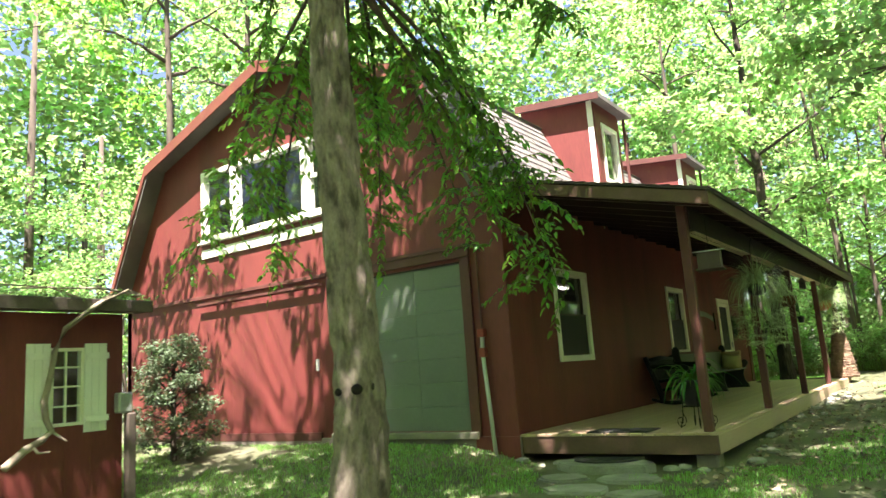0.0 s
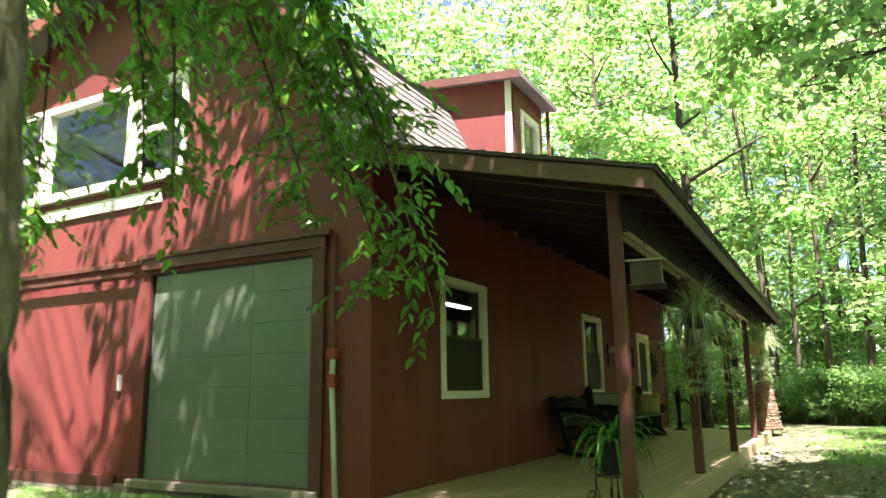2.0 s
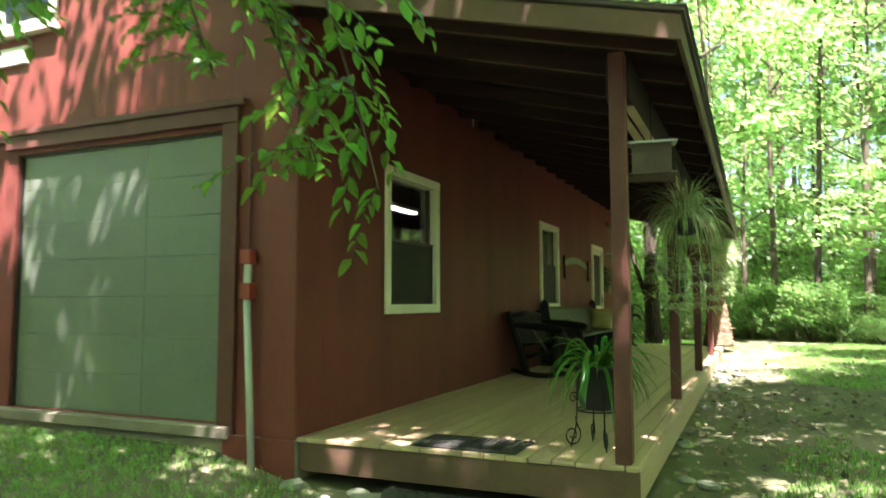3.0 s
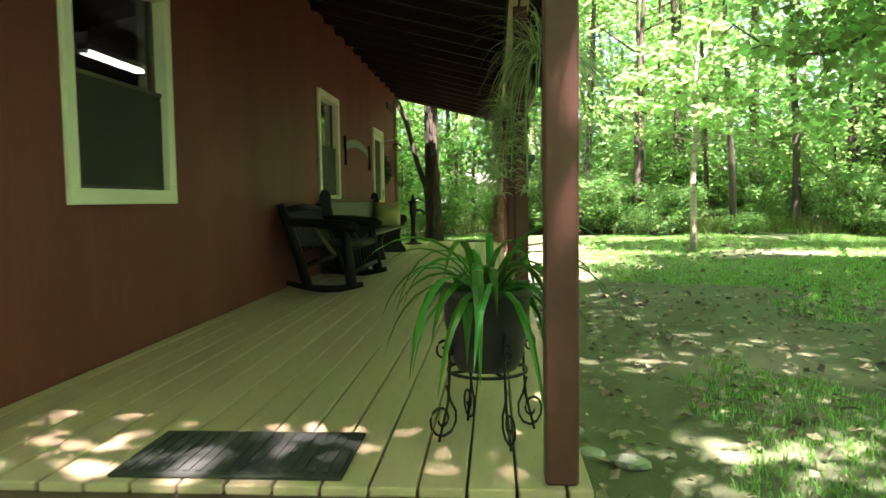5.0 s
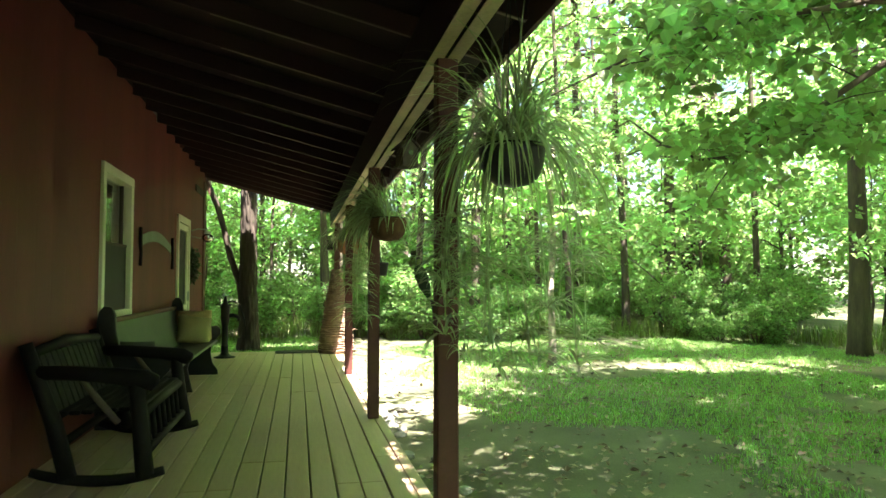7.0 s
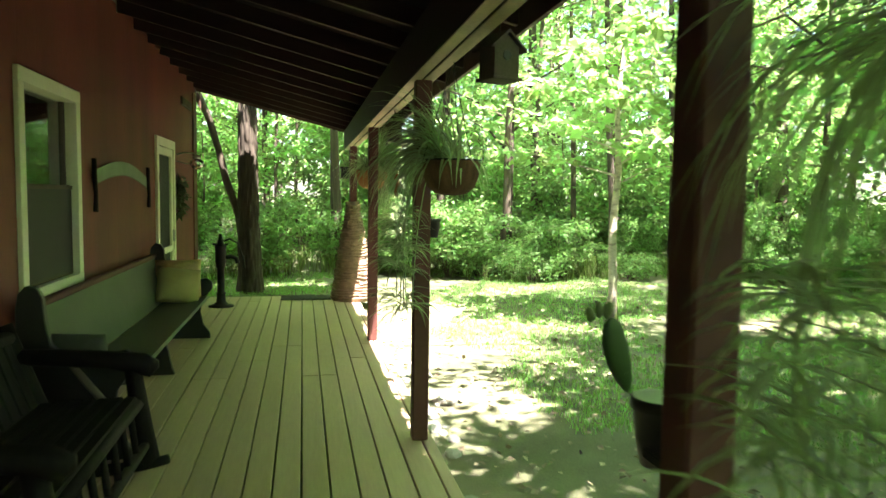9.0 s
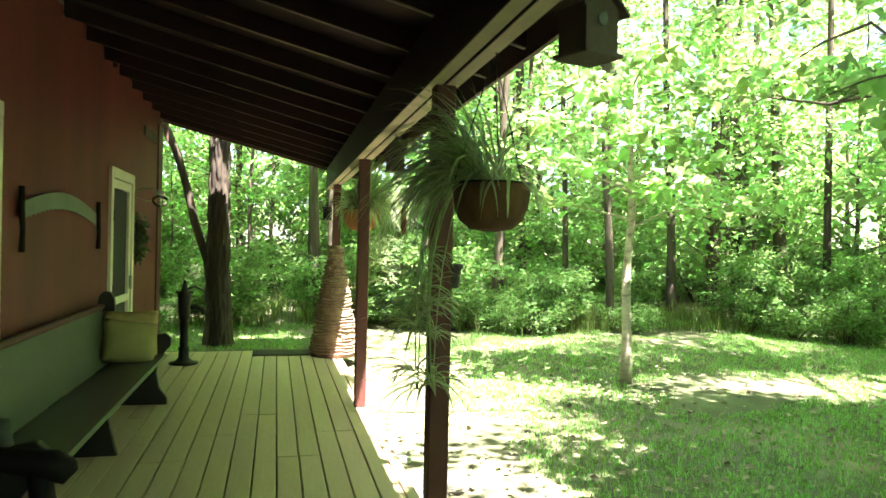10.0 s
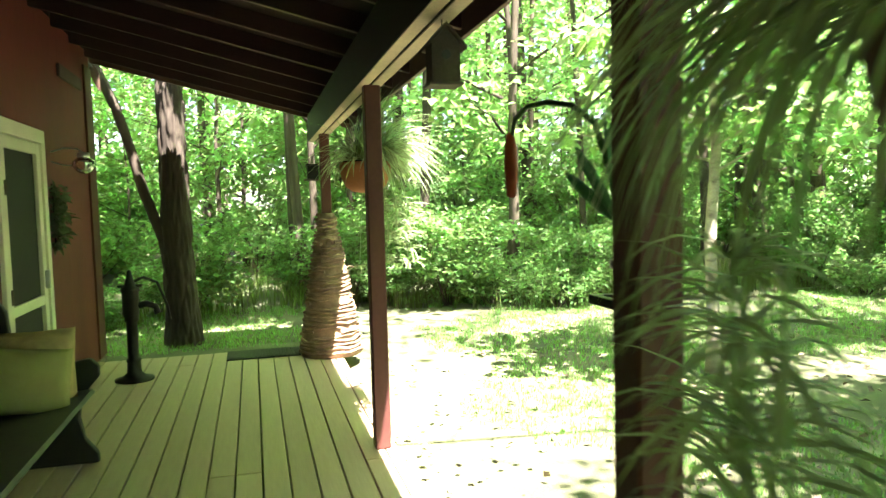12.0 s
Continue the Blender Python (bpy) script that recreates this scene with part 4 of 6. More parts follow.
rng = random.Random(5)
for k in range(46):
    if k < 14:
        x, y = rng.uniform(0.0, 2.5), rng.uniform(-0.22, 0.02)
        if 0.6 < x < 1.85:
            continue
    else:
        x, y = rng.uniform(2.38, 2.75), rng.uniform(-0.1, 9.0)
    r = rng.uniform(0.03, 0.085)
    bm = bmesh.new()
    bmesh.ops.create_icosphere(bm, subdivisions=2, radius=r)
    for v in bm.verts:
        v.co = Vector((v.co.x * 1.25, v.co.y, v.co.z * 0.6)) * (1 + 0.35 * noise.noise(v.co * 14 + Vector((k, 0, 0))))
    ob = part("stone", bm, STONE)
    ob.matrix_basis = pose(x, y, ground_z(x, y) + r * 0.15, 0, 0, rng.uniform(0, 360))
    tagged(ob, "small rough grey stone along the porch's foot", "stone", "stones along the porch")


def build_pot_stand():
    s = thing("plant_stand", "black wrought-iron plant stand with scrolled feet", "plant stand", pose(2.06, 0.44, 0) @ Matrix.Diagonal((1, 1, 1.23, 1)))
    for z in (0.205, 0.33):
        bm = bmesh.new()
        tube(bm, [(0.14 * math.cos(a), 0.14 * math.sin(a), z) for a in [2 * math.pi * i / 24 for i in range(25)]], 0.005, 6, cap=False)
        part("ring", bm, IRON, s)
    for k in range(4):
        m = Matrix.Rotation(radians(25 + 90 * k), 4, "Z")
        bm = bmesh.new()
        tube(bm, [m @ Vector(p) for p in ((0.14, 0, 0.34), (0.143, 0, 0.2), (0.15, 0, 0.12), (0.185, 0, 0.012))], 0.0055, 6)
        part("leg", bm, IRON, s)
        bm = bmesh.new()
        pts = [(0.155, 0.0, 0.17)] + [(x, 0, z) for x, z in scroll(0.175, 0.075, 0.06, 1.6, 2.2)]
        tube(bm, [m @ Vector(p) for p in pts], 0.0045, 6)
        part("foot_scroll", bm, IRON, s)
        bm = bmesh.new()
        tube(bm, [m @ Vector((x, 0, z)) for x, z in scroll(0.165, 0.27, 0.035, 1.4, 3.6, way=-1)], 0.004, 6)
        part("side_scroll", bm, IRON, s)
        bm = bmesh.new()
        tube(bm, [m @ Vector(p) for p in ((0.143, 0, 0.205), (0, 0, 0.205))], 0.004, 6)
        part("cross_bar", bm, IRON, s)
    p = thing("potted_plant", "strap-leaved green plant in a black pot", "plant", pose(2.06, 0.44, 0.259))
    bm = bmesh.new()
    lathe(bm, [(0.105, 0.0), (0.125, 0.04), (0.148, 0.16), (0.15, 0.25), (0.163, 0.255), (0.163, 0.285), (0.150, 0.285), (0.14, 0.25)], 28)
    part("pot", bm, POT, p, smooth=True)
    bm = bmesh.new()
    lathe(bm, [(0.0, 0.262), (0.07, 0.262), (0.143, 0.255)], 20, wobble=0.02, rng=random.Random(2))
    part("soil", bm, SOIL, p)
    me = ribbons("strap_leaves", (0, 0, 0.26), 50, 0.56, 0.040, STRAP, 11, rise=0.8, droop=3.6, steps=9, spread=0.05)
    data_part("leaves", me, p, label="long arching green strap leaves")


build_pot_stand()


def hanging_basket(x, y, z, seed, label, n, length, bowl=COCO, rad=0.165, hang=2.22, spider=SPIDER, droop=2.2, tails=12, trail=0.75, sector=None, blade=0.017, crown=0):
    """A lined wire bowl on three chains with an arching plant. z: the rim's height."""
    b = thing("hanging_basket", label, "hanging plant", pose(x, y, z), "baskets hung along the porch")
    rng = random.Random(seed)
    bm = bmesh.new()
    g = rad / 0.165
    prof = [(0.03 * g, -0.20 * g), (0.09 * g, -0.188 * g), (0.13 * g, -0.155 * g), (0.155 * g, -0.10 * g), (rad, -0.03), (rad, 0.0), (rad - 0.015, 0.004), (rad - 0.02, -0.03)]
    lathe(bm, prof, 26, wobble=0.05, rng=rng)
    part("bowl", bm, bowl, b, smooth=True)
    bm = bmesh.new()
    lathe(bm, [(0.0, -0.02), (0.08, -0.015), (rad - 0.015, -0.03)], 16)
    part("soil", bm, SOIL, b)
    bm = bmesh.new()
    tube(bm, [((rad + 0.004) * math.cos(a), (rad + 0.004) * math.sin(a), 0) for a in [2 * math.pi * i / 24 for i in range(25)]], 0.004, 5, cap=False)
    part("rim_wire", bm, IRON, b)
    for k in range(3):
        a = 2 * math.pi * k / 3 + seed
        bm = bmesh.new()
        tube(bm, [(rad * math.cos(a), rad * math.sin(a), 0), (0.01 * math.cos(a), 0.01 * math.sin(a), hang - z - 0.04)], 0.0025, 5)
        part("hanger_wire", bm, IRON, b)
    bm = bmesh.new()
    tube(bm, [(0, 0, hang - z - 0.05), (0.012, 0, hang - z - 0.02), (0, 0, hang - z + 0.005)], 0.004, 6)
    part("hook", bm, IRON, b)
    data_part("leaves", ribbons("arching_leaves", (0, 0, -0.01), n, length, blade, spider, seed, rise=0.9, droop=droop, steps=8, spread=0.07, sector=sector), b)
    if crown:
        data_part("leaves", ribbons("short_leaves", (0, 0, -0.01), crown, length * 0.7, blade, spider, seed + 500, rise=0.9, droop=droop, steps=8, spread=0.09), b)
    # runners with small plantlets
    bm = bmesh.new()
    V, F = [], []
    for k in range(tails):
        a = rng.uniform(*(sector or (0, 6.28)))
        L = trail * rng.uniform(0.5, 1.0)
        pts = []
        for i in range(7):
            t = i / 6
            r = 0.12 + 0.16 * math.sin(min(t * 2.2, 1.57))
            pts.append((r * math.cos(a + 0.2 * t), r * math.sin(a + 0.2 * t), 0.08 * math.sin(t * 6) * (1 - t) - L * t ** 1.3))
        tube(bm, pts, 0.0025, 4)
        end = pts[-1]
        me = ribbons("tmp", end, 12, 0.21, 0.014, spider, seed * 31 + k, rise=0.5, droop=1.6, steps=5, spread=0.01)
        o = len(V)
        V += [tuple(v.co) for v in me.vertices]
        F += [tuple(o + i for i in q.vertices) for q in me.polygons]
        mid = pts[4]
        me2 = ribbons("tmp", mid, 10, 0.19, 0.014, spider, seed * 37 + k, rise=0.5, droop=1.6, steps=5, spread=0.01)
        o = len(V)
        V += [tuple(v.co) for v in me2.vertices]
        F += [tuple(o + i for i in q.vertices) for q in me2.polygons]
        bpy.data.meshes.remove(me)
        bpy.data.meshes.remove(me2)
    tagged(part("runner", bm, spider, b), kind="stuff")
    tagged(data_part("plantlet", mesh_from("plantlet", V, F, spider), b), kind="stuff")
    return b


hanging_basket(2.45, 2.66, 1.72, 21, "bushy spider plant in a dark hanging basket", 340, 0.60, POT, 0.13, 2.39, tails=24, trail=0.85, droop=3.2, blade=0.012)
hanging_basket(2.33, 5.62, 1.70, 22, "trailing spider plant in a coconut-fibre hanging basket", 260, 0.54, COCO, 0.150, 2.21, tails=11, trail=0.82, sector=(1.9, 3.5), droop=2.9, crown=36)
hanging_basket(2.33, 9.95, 1.79, 23, "sunlit yellow-green spider plant in a terracotta basket", 360, 0.62, TERRACOTTA, 0.175, 2.205, tails=14, trail=0.75, sector=(-1.5, 1.5), crown=190)


def birdhouse(x, y, z, w, h, label, tin, turn=0.0, hang=2.25):
    """A small nesting box hung on a wire. z: its floor."""
    b = thing("birdhouse", label, "birdhouse", pose(x, y, z, 0, 0, turn), "birdhouses along the porch")
    d = w * 0.9
    bm = bmesh.new()
    prism(bm, [(-w / 2, 0), (w / 2, 0), (w / 2, h * 0.72), (0, h), (-w / 2, h * 0.72)] if not tin else [(-w / 2, 0), (w / 2, 0), (w / 2, h * 0.86), (-w / 2, h)], "y", -d / 2, d / 2)
    part("box", bm, GREYWOOD, b)
    bm = bmesh.new()
    if tin:
        prism(bm, [(-w * 0.62, h * 1.03), (w * 0.66, h * 0.84), (w * 0.66, h * 0.89), (-w * 0.62, h * 1.09)], "y", -d * 0.65, d * 0.65)
    else:
        prism(bm, [(-w * 0.72, h * 0.60), (0, h * 1.02), (w * 0.72, h * 0.60), (w * 0.72, h * 0.66), (0, h * 1.10), (-w * 0.72, h * 0.66)], "y", -d * 0.68, d * 0.68)
    part("roof", bm, TINROOF if tin else GREYWOOD, b)
    # solid black disc: the dark inside the hole is put into its colour
    bm = bmesh.new()
    tube(bm, [(0, -d / 2 - 0.003, h * 0.5), (0, -d / 2 + 0.004, h * 0.5)], w * 0.16, 14)
    part("entrance_hole", bm, BLACKPAINT, b)
    part("floor_board", boxes((-w * 0.6, -d * 0.62, -0.014, w * 0.6, d * 0.62, -0.001), bevel=0.003), GREYWOOD, b)
    bm = bmesh.new()
    tube(bm, [(0, 0, h * 1.02), (0, 0, hang - z)], 0.003, 5)
    part("hanging_wire", bm, IRON, b)


birdhouse(2.43, 0.44, 1.77, 0.27, 0.22, "grey wooden birdhouse with a tin roof hung under the eave", True, -82, 2.36)
birdhouse(2.36, 4.84, 2.0, 0.12, 0.17, "dark weathered birdhouse hung under the eave", False, 20, 2.36)
birdhouse(2.30, 7.75, 1.96, 0.11, 0.20, "narrow dark birdhouse hung under the eave", False, 0, 2.36)


def build_cactus():
    c = thing("potted_cactus", "paddle cactus in a small dark pot on a post", "plant", pose(2.31, 3.33, 0.955))
    bm = bmesh.new()
    lathe(bm, [(0.040, 0.0), (0.052, 0.06), (0.059, 0.12), (0.064, 0.122), (0.064, 0.145), (0.054, 0.145)], 18)
    part("pot", bm, POT, c, smooth=True)
    part("bracket", boxes((-0.056, -0.136, 0.03, -0.036, -0.03, 0.05), bevel=0.002), IRON, c)
    part("bracket", boxes((0.0, -0.136, 0.03, 0.02, -0.04, 0.05), bevel=0.002), IRON, c)
    for px, py, pz, tilt, turn, w, h in ((-0.06, 0.03, 0.15, -27, 30, 0.048, 0.185), (0.02, -0.01, 0.14, 25, 70, 0.04, 0.12), (0.03, 0.03, 0.14, 30, 10, 0.035, 0.10)):
        bm = bmesh.new()
        bmesh.ops.create_uvsphere(bm, u_segments=14, v_segments=10, radius=1.0)
        for v in bm.verts:
            k = 0.75 + 0.25 * v.co.z
            v.co = Vector((v.co.x * w * k, v.co.y * 0.014, (v.co.z * 0.5 + 0.5) * h))
        ob = part("pad", bm, CACTUS, c, smooth=True)
        ob.matrix_basis = pose(px, py, pz, 0, tilt, turn)
    for k, (px, pz, tilt) in enumerate(((-0.150, 0.305, -30), (-0.120, 0.310, 10), (-0.135, 0.312, -8))):
        bm = bmesh.new()
        bmesh.ops.create_uvsphere(bm, u_segments=10, v_segments=8, radius=1.0)
        for v in bm.verts:
            v.co = Vector((v.co.x * 0.012, v.co.y * 0.006, (v.co.z * 0.5 + 0.5) * 0.036))
        ob = part("young_pad", bm, PALEPAD, c, "pale green young pad", smooth=True)
        ob.matrix_basis = pose(px, 0.02, pz, 0, tilt, 20)


build_cactus()


def build_orchid_cactus():
    c = thing("orchid_cactus", "flat-stemmed orchid cactus with one hanging red bud", "plant", pose(2.375, 6.445, 1.25))
    bm = bmesh.new()
    lathe(bm, [(0.045, 0.0), (0.06, 0.10), (0.066, 0.102), (0.066, 0.12), (0.055, 0.12)], 16)
    part("pot", bm, POT, c, smooth=True)
    part("bracket", boxes((-0.12, -0.132, 0.03, -0.10, 0.012, 0.05), (-0.10, -0.012, 0.031, -0.05, 0.012, 0.049), bevel=0.002), IRON, c)
    bm = bmesh.new()
    tube(bm, [(0, 0, 0.10), (-0.03, 0.03, 0.25), (-0.07, 0.07, 0.42), (-0.10, 0.12, 0.465), (-0.135, 0.18, 0.48), (-0.165, 0.225, 0.475), (-0.183, 0.26, 0.45), (-0.19, 0.275, 0.40)], [0.009, 0.009, 0.008, 0.007, 0.007, 0.006, 0.006, 0.006, 0.008], 8)
    part("stem", bm, CACTUS, c, smooth=True)
    bm = bmesh.new()
    lathe(bm, [(0.004, -0.02), (0.012, -0.015), (0.017, 0.05), (0.015, 0.11), (0.008, 0.14)], 10, (-0.19, 0.277, 0.28))
    part("bud", bm, REDFLOWER, c, smooth=True)
    for tilt, turn, L, w in ((-34, 10, 0.20, 0.015), (-18, 40, 0.24, 0.014), (-50, 5, 0.17, 0.015), (-6, 20, 0.22, 0.013), (-42, 30, 0.15, 0.013)):
        bm = bmesh.new()
        bmesh.ops.create_uvsphere(bm, u_segments=10, v_segments=12, radius=1.0)
        for v in bm.verts:
            v.co = Vector((v.co.x * w, v.co.y * 0.006, (v.co.z * 0.5 + 0.5) * L))
        ob = part("flat_stem", bm, CACTUS, c, smooth=True)
        ob.matrix_basis = pose(-0.02, 0.06, 0.20, 0, tilt, turn)


build_orchid_cactus()


def build_wrapped_post():
    w = thing("vine_wrapped_cone", "cone of dried brown vines wound round a post", "vine cone", pose(2.28, 12.25, 0))
    bm = bmesh.new()
    rng = random.Random(9)
    prof = [(0.30, 0.003), (0.295, 0.10), (0.255, 0.35), (0.215, 0.6), (0.165, 0.9), (0.115, 1.15), (0.085, 1.32), (0.08, 1.42)]
    lathe(bm, prof, 22, wobble=0.05, rng=rng)
    part("core", bm, VINE, w, smooth=True)
    turns = 30
    for k in range(turns):
        bm = bmesh.new()
        z0 = 0.02 + 1.38 * k / turns
        pts = []
        for i in range(19):
            a = 2 * math.pi * i / 18 + k
            z = z0 + 0.05 * i / 18 + rng.uniform(-0.012, 0.012)
            r = np.interp(z, [p[1] for p in prof], [p[0] for p in prof]) + 0.006 + rng.uniform(-0.006, 0.012)
            pts.append((r * math.cos(a), r * math.sin(a), z))
        tube(bm, pts, rng.uniform(0.010, 0.019), 6)
        part("vine", bm, VINE, w)
    for k in range(10):
        a, z = rng.uniform(0, 6.28), rng.uniform(0.1, 1.2)
        r = np.interp(z, [p[1] for p in prof], [p[0] for p in prof])
        bm = bmesh.new()
        tube(bm, [(r * math.cos(a), r * math.sin(a), z), ((r + 0.05) * math.cos(a + 0.2), (r + 0.05) * math.sin(a + 0.2), z + 0.04), ((r + 0.12) * math.cos(a + 0.3), (r + 0.12) * math.sin(a + 0.3), z + 0.03)], [0.006, 0.005, 0.003], 5)
        part("loose_end", bm, VINE, w)
    b = thing("post_lantern", "small dark lantern box on the end post", "lantern", pose(2.165, 12.24, 1.76))
    part("box", boxes((-0.06, -0.05, 0.0, 0.05, 0.05, 0.13), bevel=0.006), IRON, b)
    part("top", boxes((-0.075, -0.065, 0.131, 0.052, 0.065, 0.15), bevel=0.004), IRON, b)
    part("shelf", boxes((-0.09, -0.07, -0.016, 0.052, 0.07, -0.001), bevel=0.003), GREYWOOD, b)


build_wrapped_post()

def build_strip_light():
    s = thing("strip_light", "lit fluorescent strip light under the workshop ceiling", "lamp", pose(-2.1, 5.65, 2.40))
    part("housing", boxes((-0.07, -0.60, 0.04, 0.07, 0.60, 0.10), bevel=0.008), WHITE, s)
    for x in (-0.035, 0.035):
        bm = bmesh.new()
        tube(bm, [(x, -0.57, 0.018), (x, 0.57, 0.018)], 0.017, 10)
        part("tube", bm, TUBELIGHT, s, "glowing white tube")
    for y in (-0.45, 0.45):
        bm = bmesh.new()
        tube(bm, [(0, y, 0.10), (0, y, 0.322)], 0.006, 6)
        part("hanger_rod", bm, IRON, s)
    part("end_socket", boxes((-0.06, -0.592, 0.0, 0.06, -0.572, 0.038), bevel=0.003), WHITE, s)
    part("end_socket", boxes((-0.06, 0.572, 0.0, 0.06, 0.592, 0.038), bevel=0.003), WHITE, s)


build_strip_light()


def build_wall_board():
    b = thing("wall_board", "short weathered board nailed high on the porch wall", "board")
    part("board", boxes((0.003, 11.85, 2.66, 0.03, 12.66, 2.77), bevel=0.004), GREYWOOD, b)


build_wall_board()

# ---------------------------------------------------------------- front of the house
conduit = thing("electric_conduit", "grey conduit pipe with red boxes on the corner", "conduit", pose(-0.41, -0.055, 0))
bm = bmesh.new()
tube(bm, [(0.12, -0.06, -0.33), (0.0, 0.0, 0.98)], 0.026, 12)
part("pipe", bm, GALV, conduit, smooth=True)
part("lower_box", boxes((-0.045, -0.03, 0.98, 0.045, 0.05, 1.10), bevel=0.006), RUSTRED, conduit, "red metal box")
bm = bmesh.new()
tube(bm, [(0, 0, 1.10), (0, 0.01, 1.24)], 0.028, 12)
part("coupling", bm, GALV, conduit)
part("upper_box", boxes((-0.05, -0.035, 1.24, 0.05, 0.05, 1.345), bevel=0.006), RUSTRED, conduit, "red metal box")
bm = bmesh.new()
tube(bm, [(-0.01, 0.03, 1.345), (-0.01, 0.03, 2.44)], 0.012, 8)
part("thin_pipe", bm, TRIM, conduit)


def build_shed():
    s = thing("garden_shed", "low dark red shed with white shutters and mossy roof", "shed", pose(0, -0.10, 0))
    x, y0, y1, z0, z1 = -3.7, -6.3, -2.94, -0.55, 1.80
    o = (-3.80, -3.42, 0.53, 1.40)
    wall("wall", y0, y1, z0, z1, [o], ("x", x), 0.10, RED, s)
    part("wall", boxes((-6.6, y1 - 0.1, z0, x - 0.1, y1, z1)), RED, s)
    part("wall", boxes((-6.6, y0, z0, x - 0.1, y0 + 0.1, z1)), RED, s)
    part("wall", boxes((-6.7, y0, z0, -6.6, y1, z1)), RED, s)
    bm = bmesh.new()
    prism(bm, [(-6.95, z1 + 0.42), (x + 0.32, z1 + 0.06), (x + 0.32, z1 + 0.14), (-6.95, z1 + 0.52)], "y", y0 - 0.2, y1 + 0.20)
    part("roof", bm, SHINGLE, s, "grey mossy shingles")
    part("fascia", boxes((x + 0.30, y0 - 0.2, z1 + 0.0, x + 0.325, y1 + 0.20, z1 + 0.13), bevel=0.003), GREYWOOD, s)
    part("soffit", boxes((x + 0.003, y0 - 0.18, z1 + 0.01, x + 0.298, y1 + 0.18, z1 + 0.03)), GREYWOOD, s)
    w = new("window")
    w.parent = s
    rows = []
    for k in range(1, 4):
        z = o[2] + (o[3] - o[2]) * k / 4
        rows.append((x - 0.05, o[0] + 0.035, z - 0.01, x - 0.015, o[1] - 0.035, z + 0.01))
    mid = (o[0] + o[1]) / 2
    part("window_frame", boxes((x - 0.07, o[0], o[2], x + 0.02, o[0] + 0.035, o[3]), (x - 0.07, o[1] - 0.035, o[2], x + 0.02, o[1], o[3]), (x - 0.07, o[0] + 0.035, o[2], x + 0.018, o[1] - 0.035, o[2] + 0.035),
                               (x - 0.07, o[0] + 0.035, o[3] - 0.035, x + 0.018, o[1] - 0.035, o[3]), (x - 0.052, mid - 0.01, o[2] + 0.035, x - 0.013, mid + 0.01, o[3] - 0.035), *rows), CREAM, w)
    p = part("pane", boxes((x - 0.036, o[0] + 0.03, o[2] + 0.03, x - 0.032, o[1] - 0.03, o[3] - 0.03)), GLASS, w)
    p.visible_shadow = False
    for a, b in ((-4.06, -3.805), (-3.415, -3.15)):
        sh = part("shutter", boxes((x + 0.004, a, 0.44, x + 0.024, a + 0.083, 1.45), (x + 0.004, a + 0.086, 0.44, x + 0.024, a + 0.169, 1.45), (x + 0.004, a + 0.172, 0.44, x + 0.024, b, 1.45), bevel=0.003), WHITE, s, "white board shutter")
        for z in (0.55, 1.27):
            part("batten", boxes((x + 0.0245, a + 0.01, z, x + 0.042, b + 0.02, z + 0.07), bevel=0.003), WHITE, sh)
    part("post", boxes((x + 0.05, y1 - 0.02, -0.6, x + 0.15, y1 + 0.10, 0.62), bevel=0.02), GREYWOOD, s, "rough grey corner post")
    part("meter_box", boxes((x + 0.01, y1 - 0.12, 0.62, x + 0.14, y1 + 0.06, 0.86), bevel=0.02), TINROOF, s)
    # moss and litter along the roof's edge
    me = leaf_mesh("roof_litter", [(x + 0.2 - 0.25 * (k % 2), y1 + 0.1 - 0.12 * k, z1 + 0.16 + 0.02 * (k % 3), 0.14) for k in range(26)], 60, 0.06, UNDER, 8, flat=0.35)
    data_part("roof_moss", me, s)
    v = thing("dead_vine", "bare grey twisting branch trained over the shed", "branch", pose(0, -0.10, 0))
    bm = bmesh.new()
    rng = random.Random(3)
    tube(bm, [(x + 0.05, -3.0, 1.98), (x + 0.33, -3.3, 1.97), (x + 0.36, -3.55, 1.80), (x + 0.20, -3.74, 1.60), (x + 0.10, -3.80, 1.35), (x + 0.09, -3.83, 1.10), (x + 0.14, -3.92, 0.82), (x + 0.16, -3.90, 0.62), (x + 0.12, -3.83, 0.50), (x + 0.22, -3.96, 0.42), (x + 0.34, -4.2, 0.34), (x + 0.5, -4.45, 0.20)],
         [0.02, 0.026, 0.028, 0.03, 0.032, 0.033, 0.035, 0.035, 0.036, 0.038, 0.04, 0.042], 8, 0.25, rng=rng)
    part("stem", bm, DRIFT, v, smooth=True)
    for pts in (((x + 0.34, -3.4, 1.9), (x + 0.38, -3.1, 2.05), (x + 0.25, -2.85, 2.02)), ((x + 0.30, -3.6, 1.92), (x + 0.2, -3.9, 2.06), (x + 0.25, -4.3, 2.02)), ((x + 0.12, -3.83, 0.50), (x + 0.22, -3.80, 0.44), (x + 0.28, -3.74, 0.38)), ((x + 0.3, -4.1, 0.36), (x + 0.42, -4.1, 0.30), (x + 0.5, -4.02, 0.30)), ((x + 0.3, -2.9, 2.0), (x + 0.2, -3.3, 2.08), (x + 0.3, -3.9, 2.04), (x + 0.25, -4.6, 2.06))):
        bm = bmesh.new()
        tube(bm, pts, [0.02 - 0.012 * i / (len(pts) - 1) for i in range(len(pts))], 6, 0.2, rng=rng)
        part("twig", bm, DRIFT, v)


build_shed()

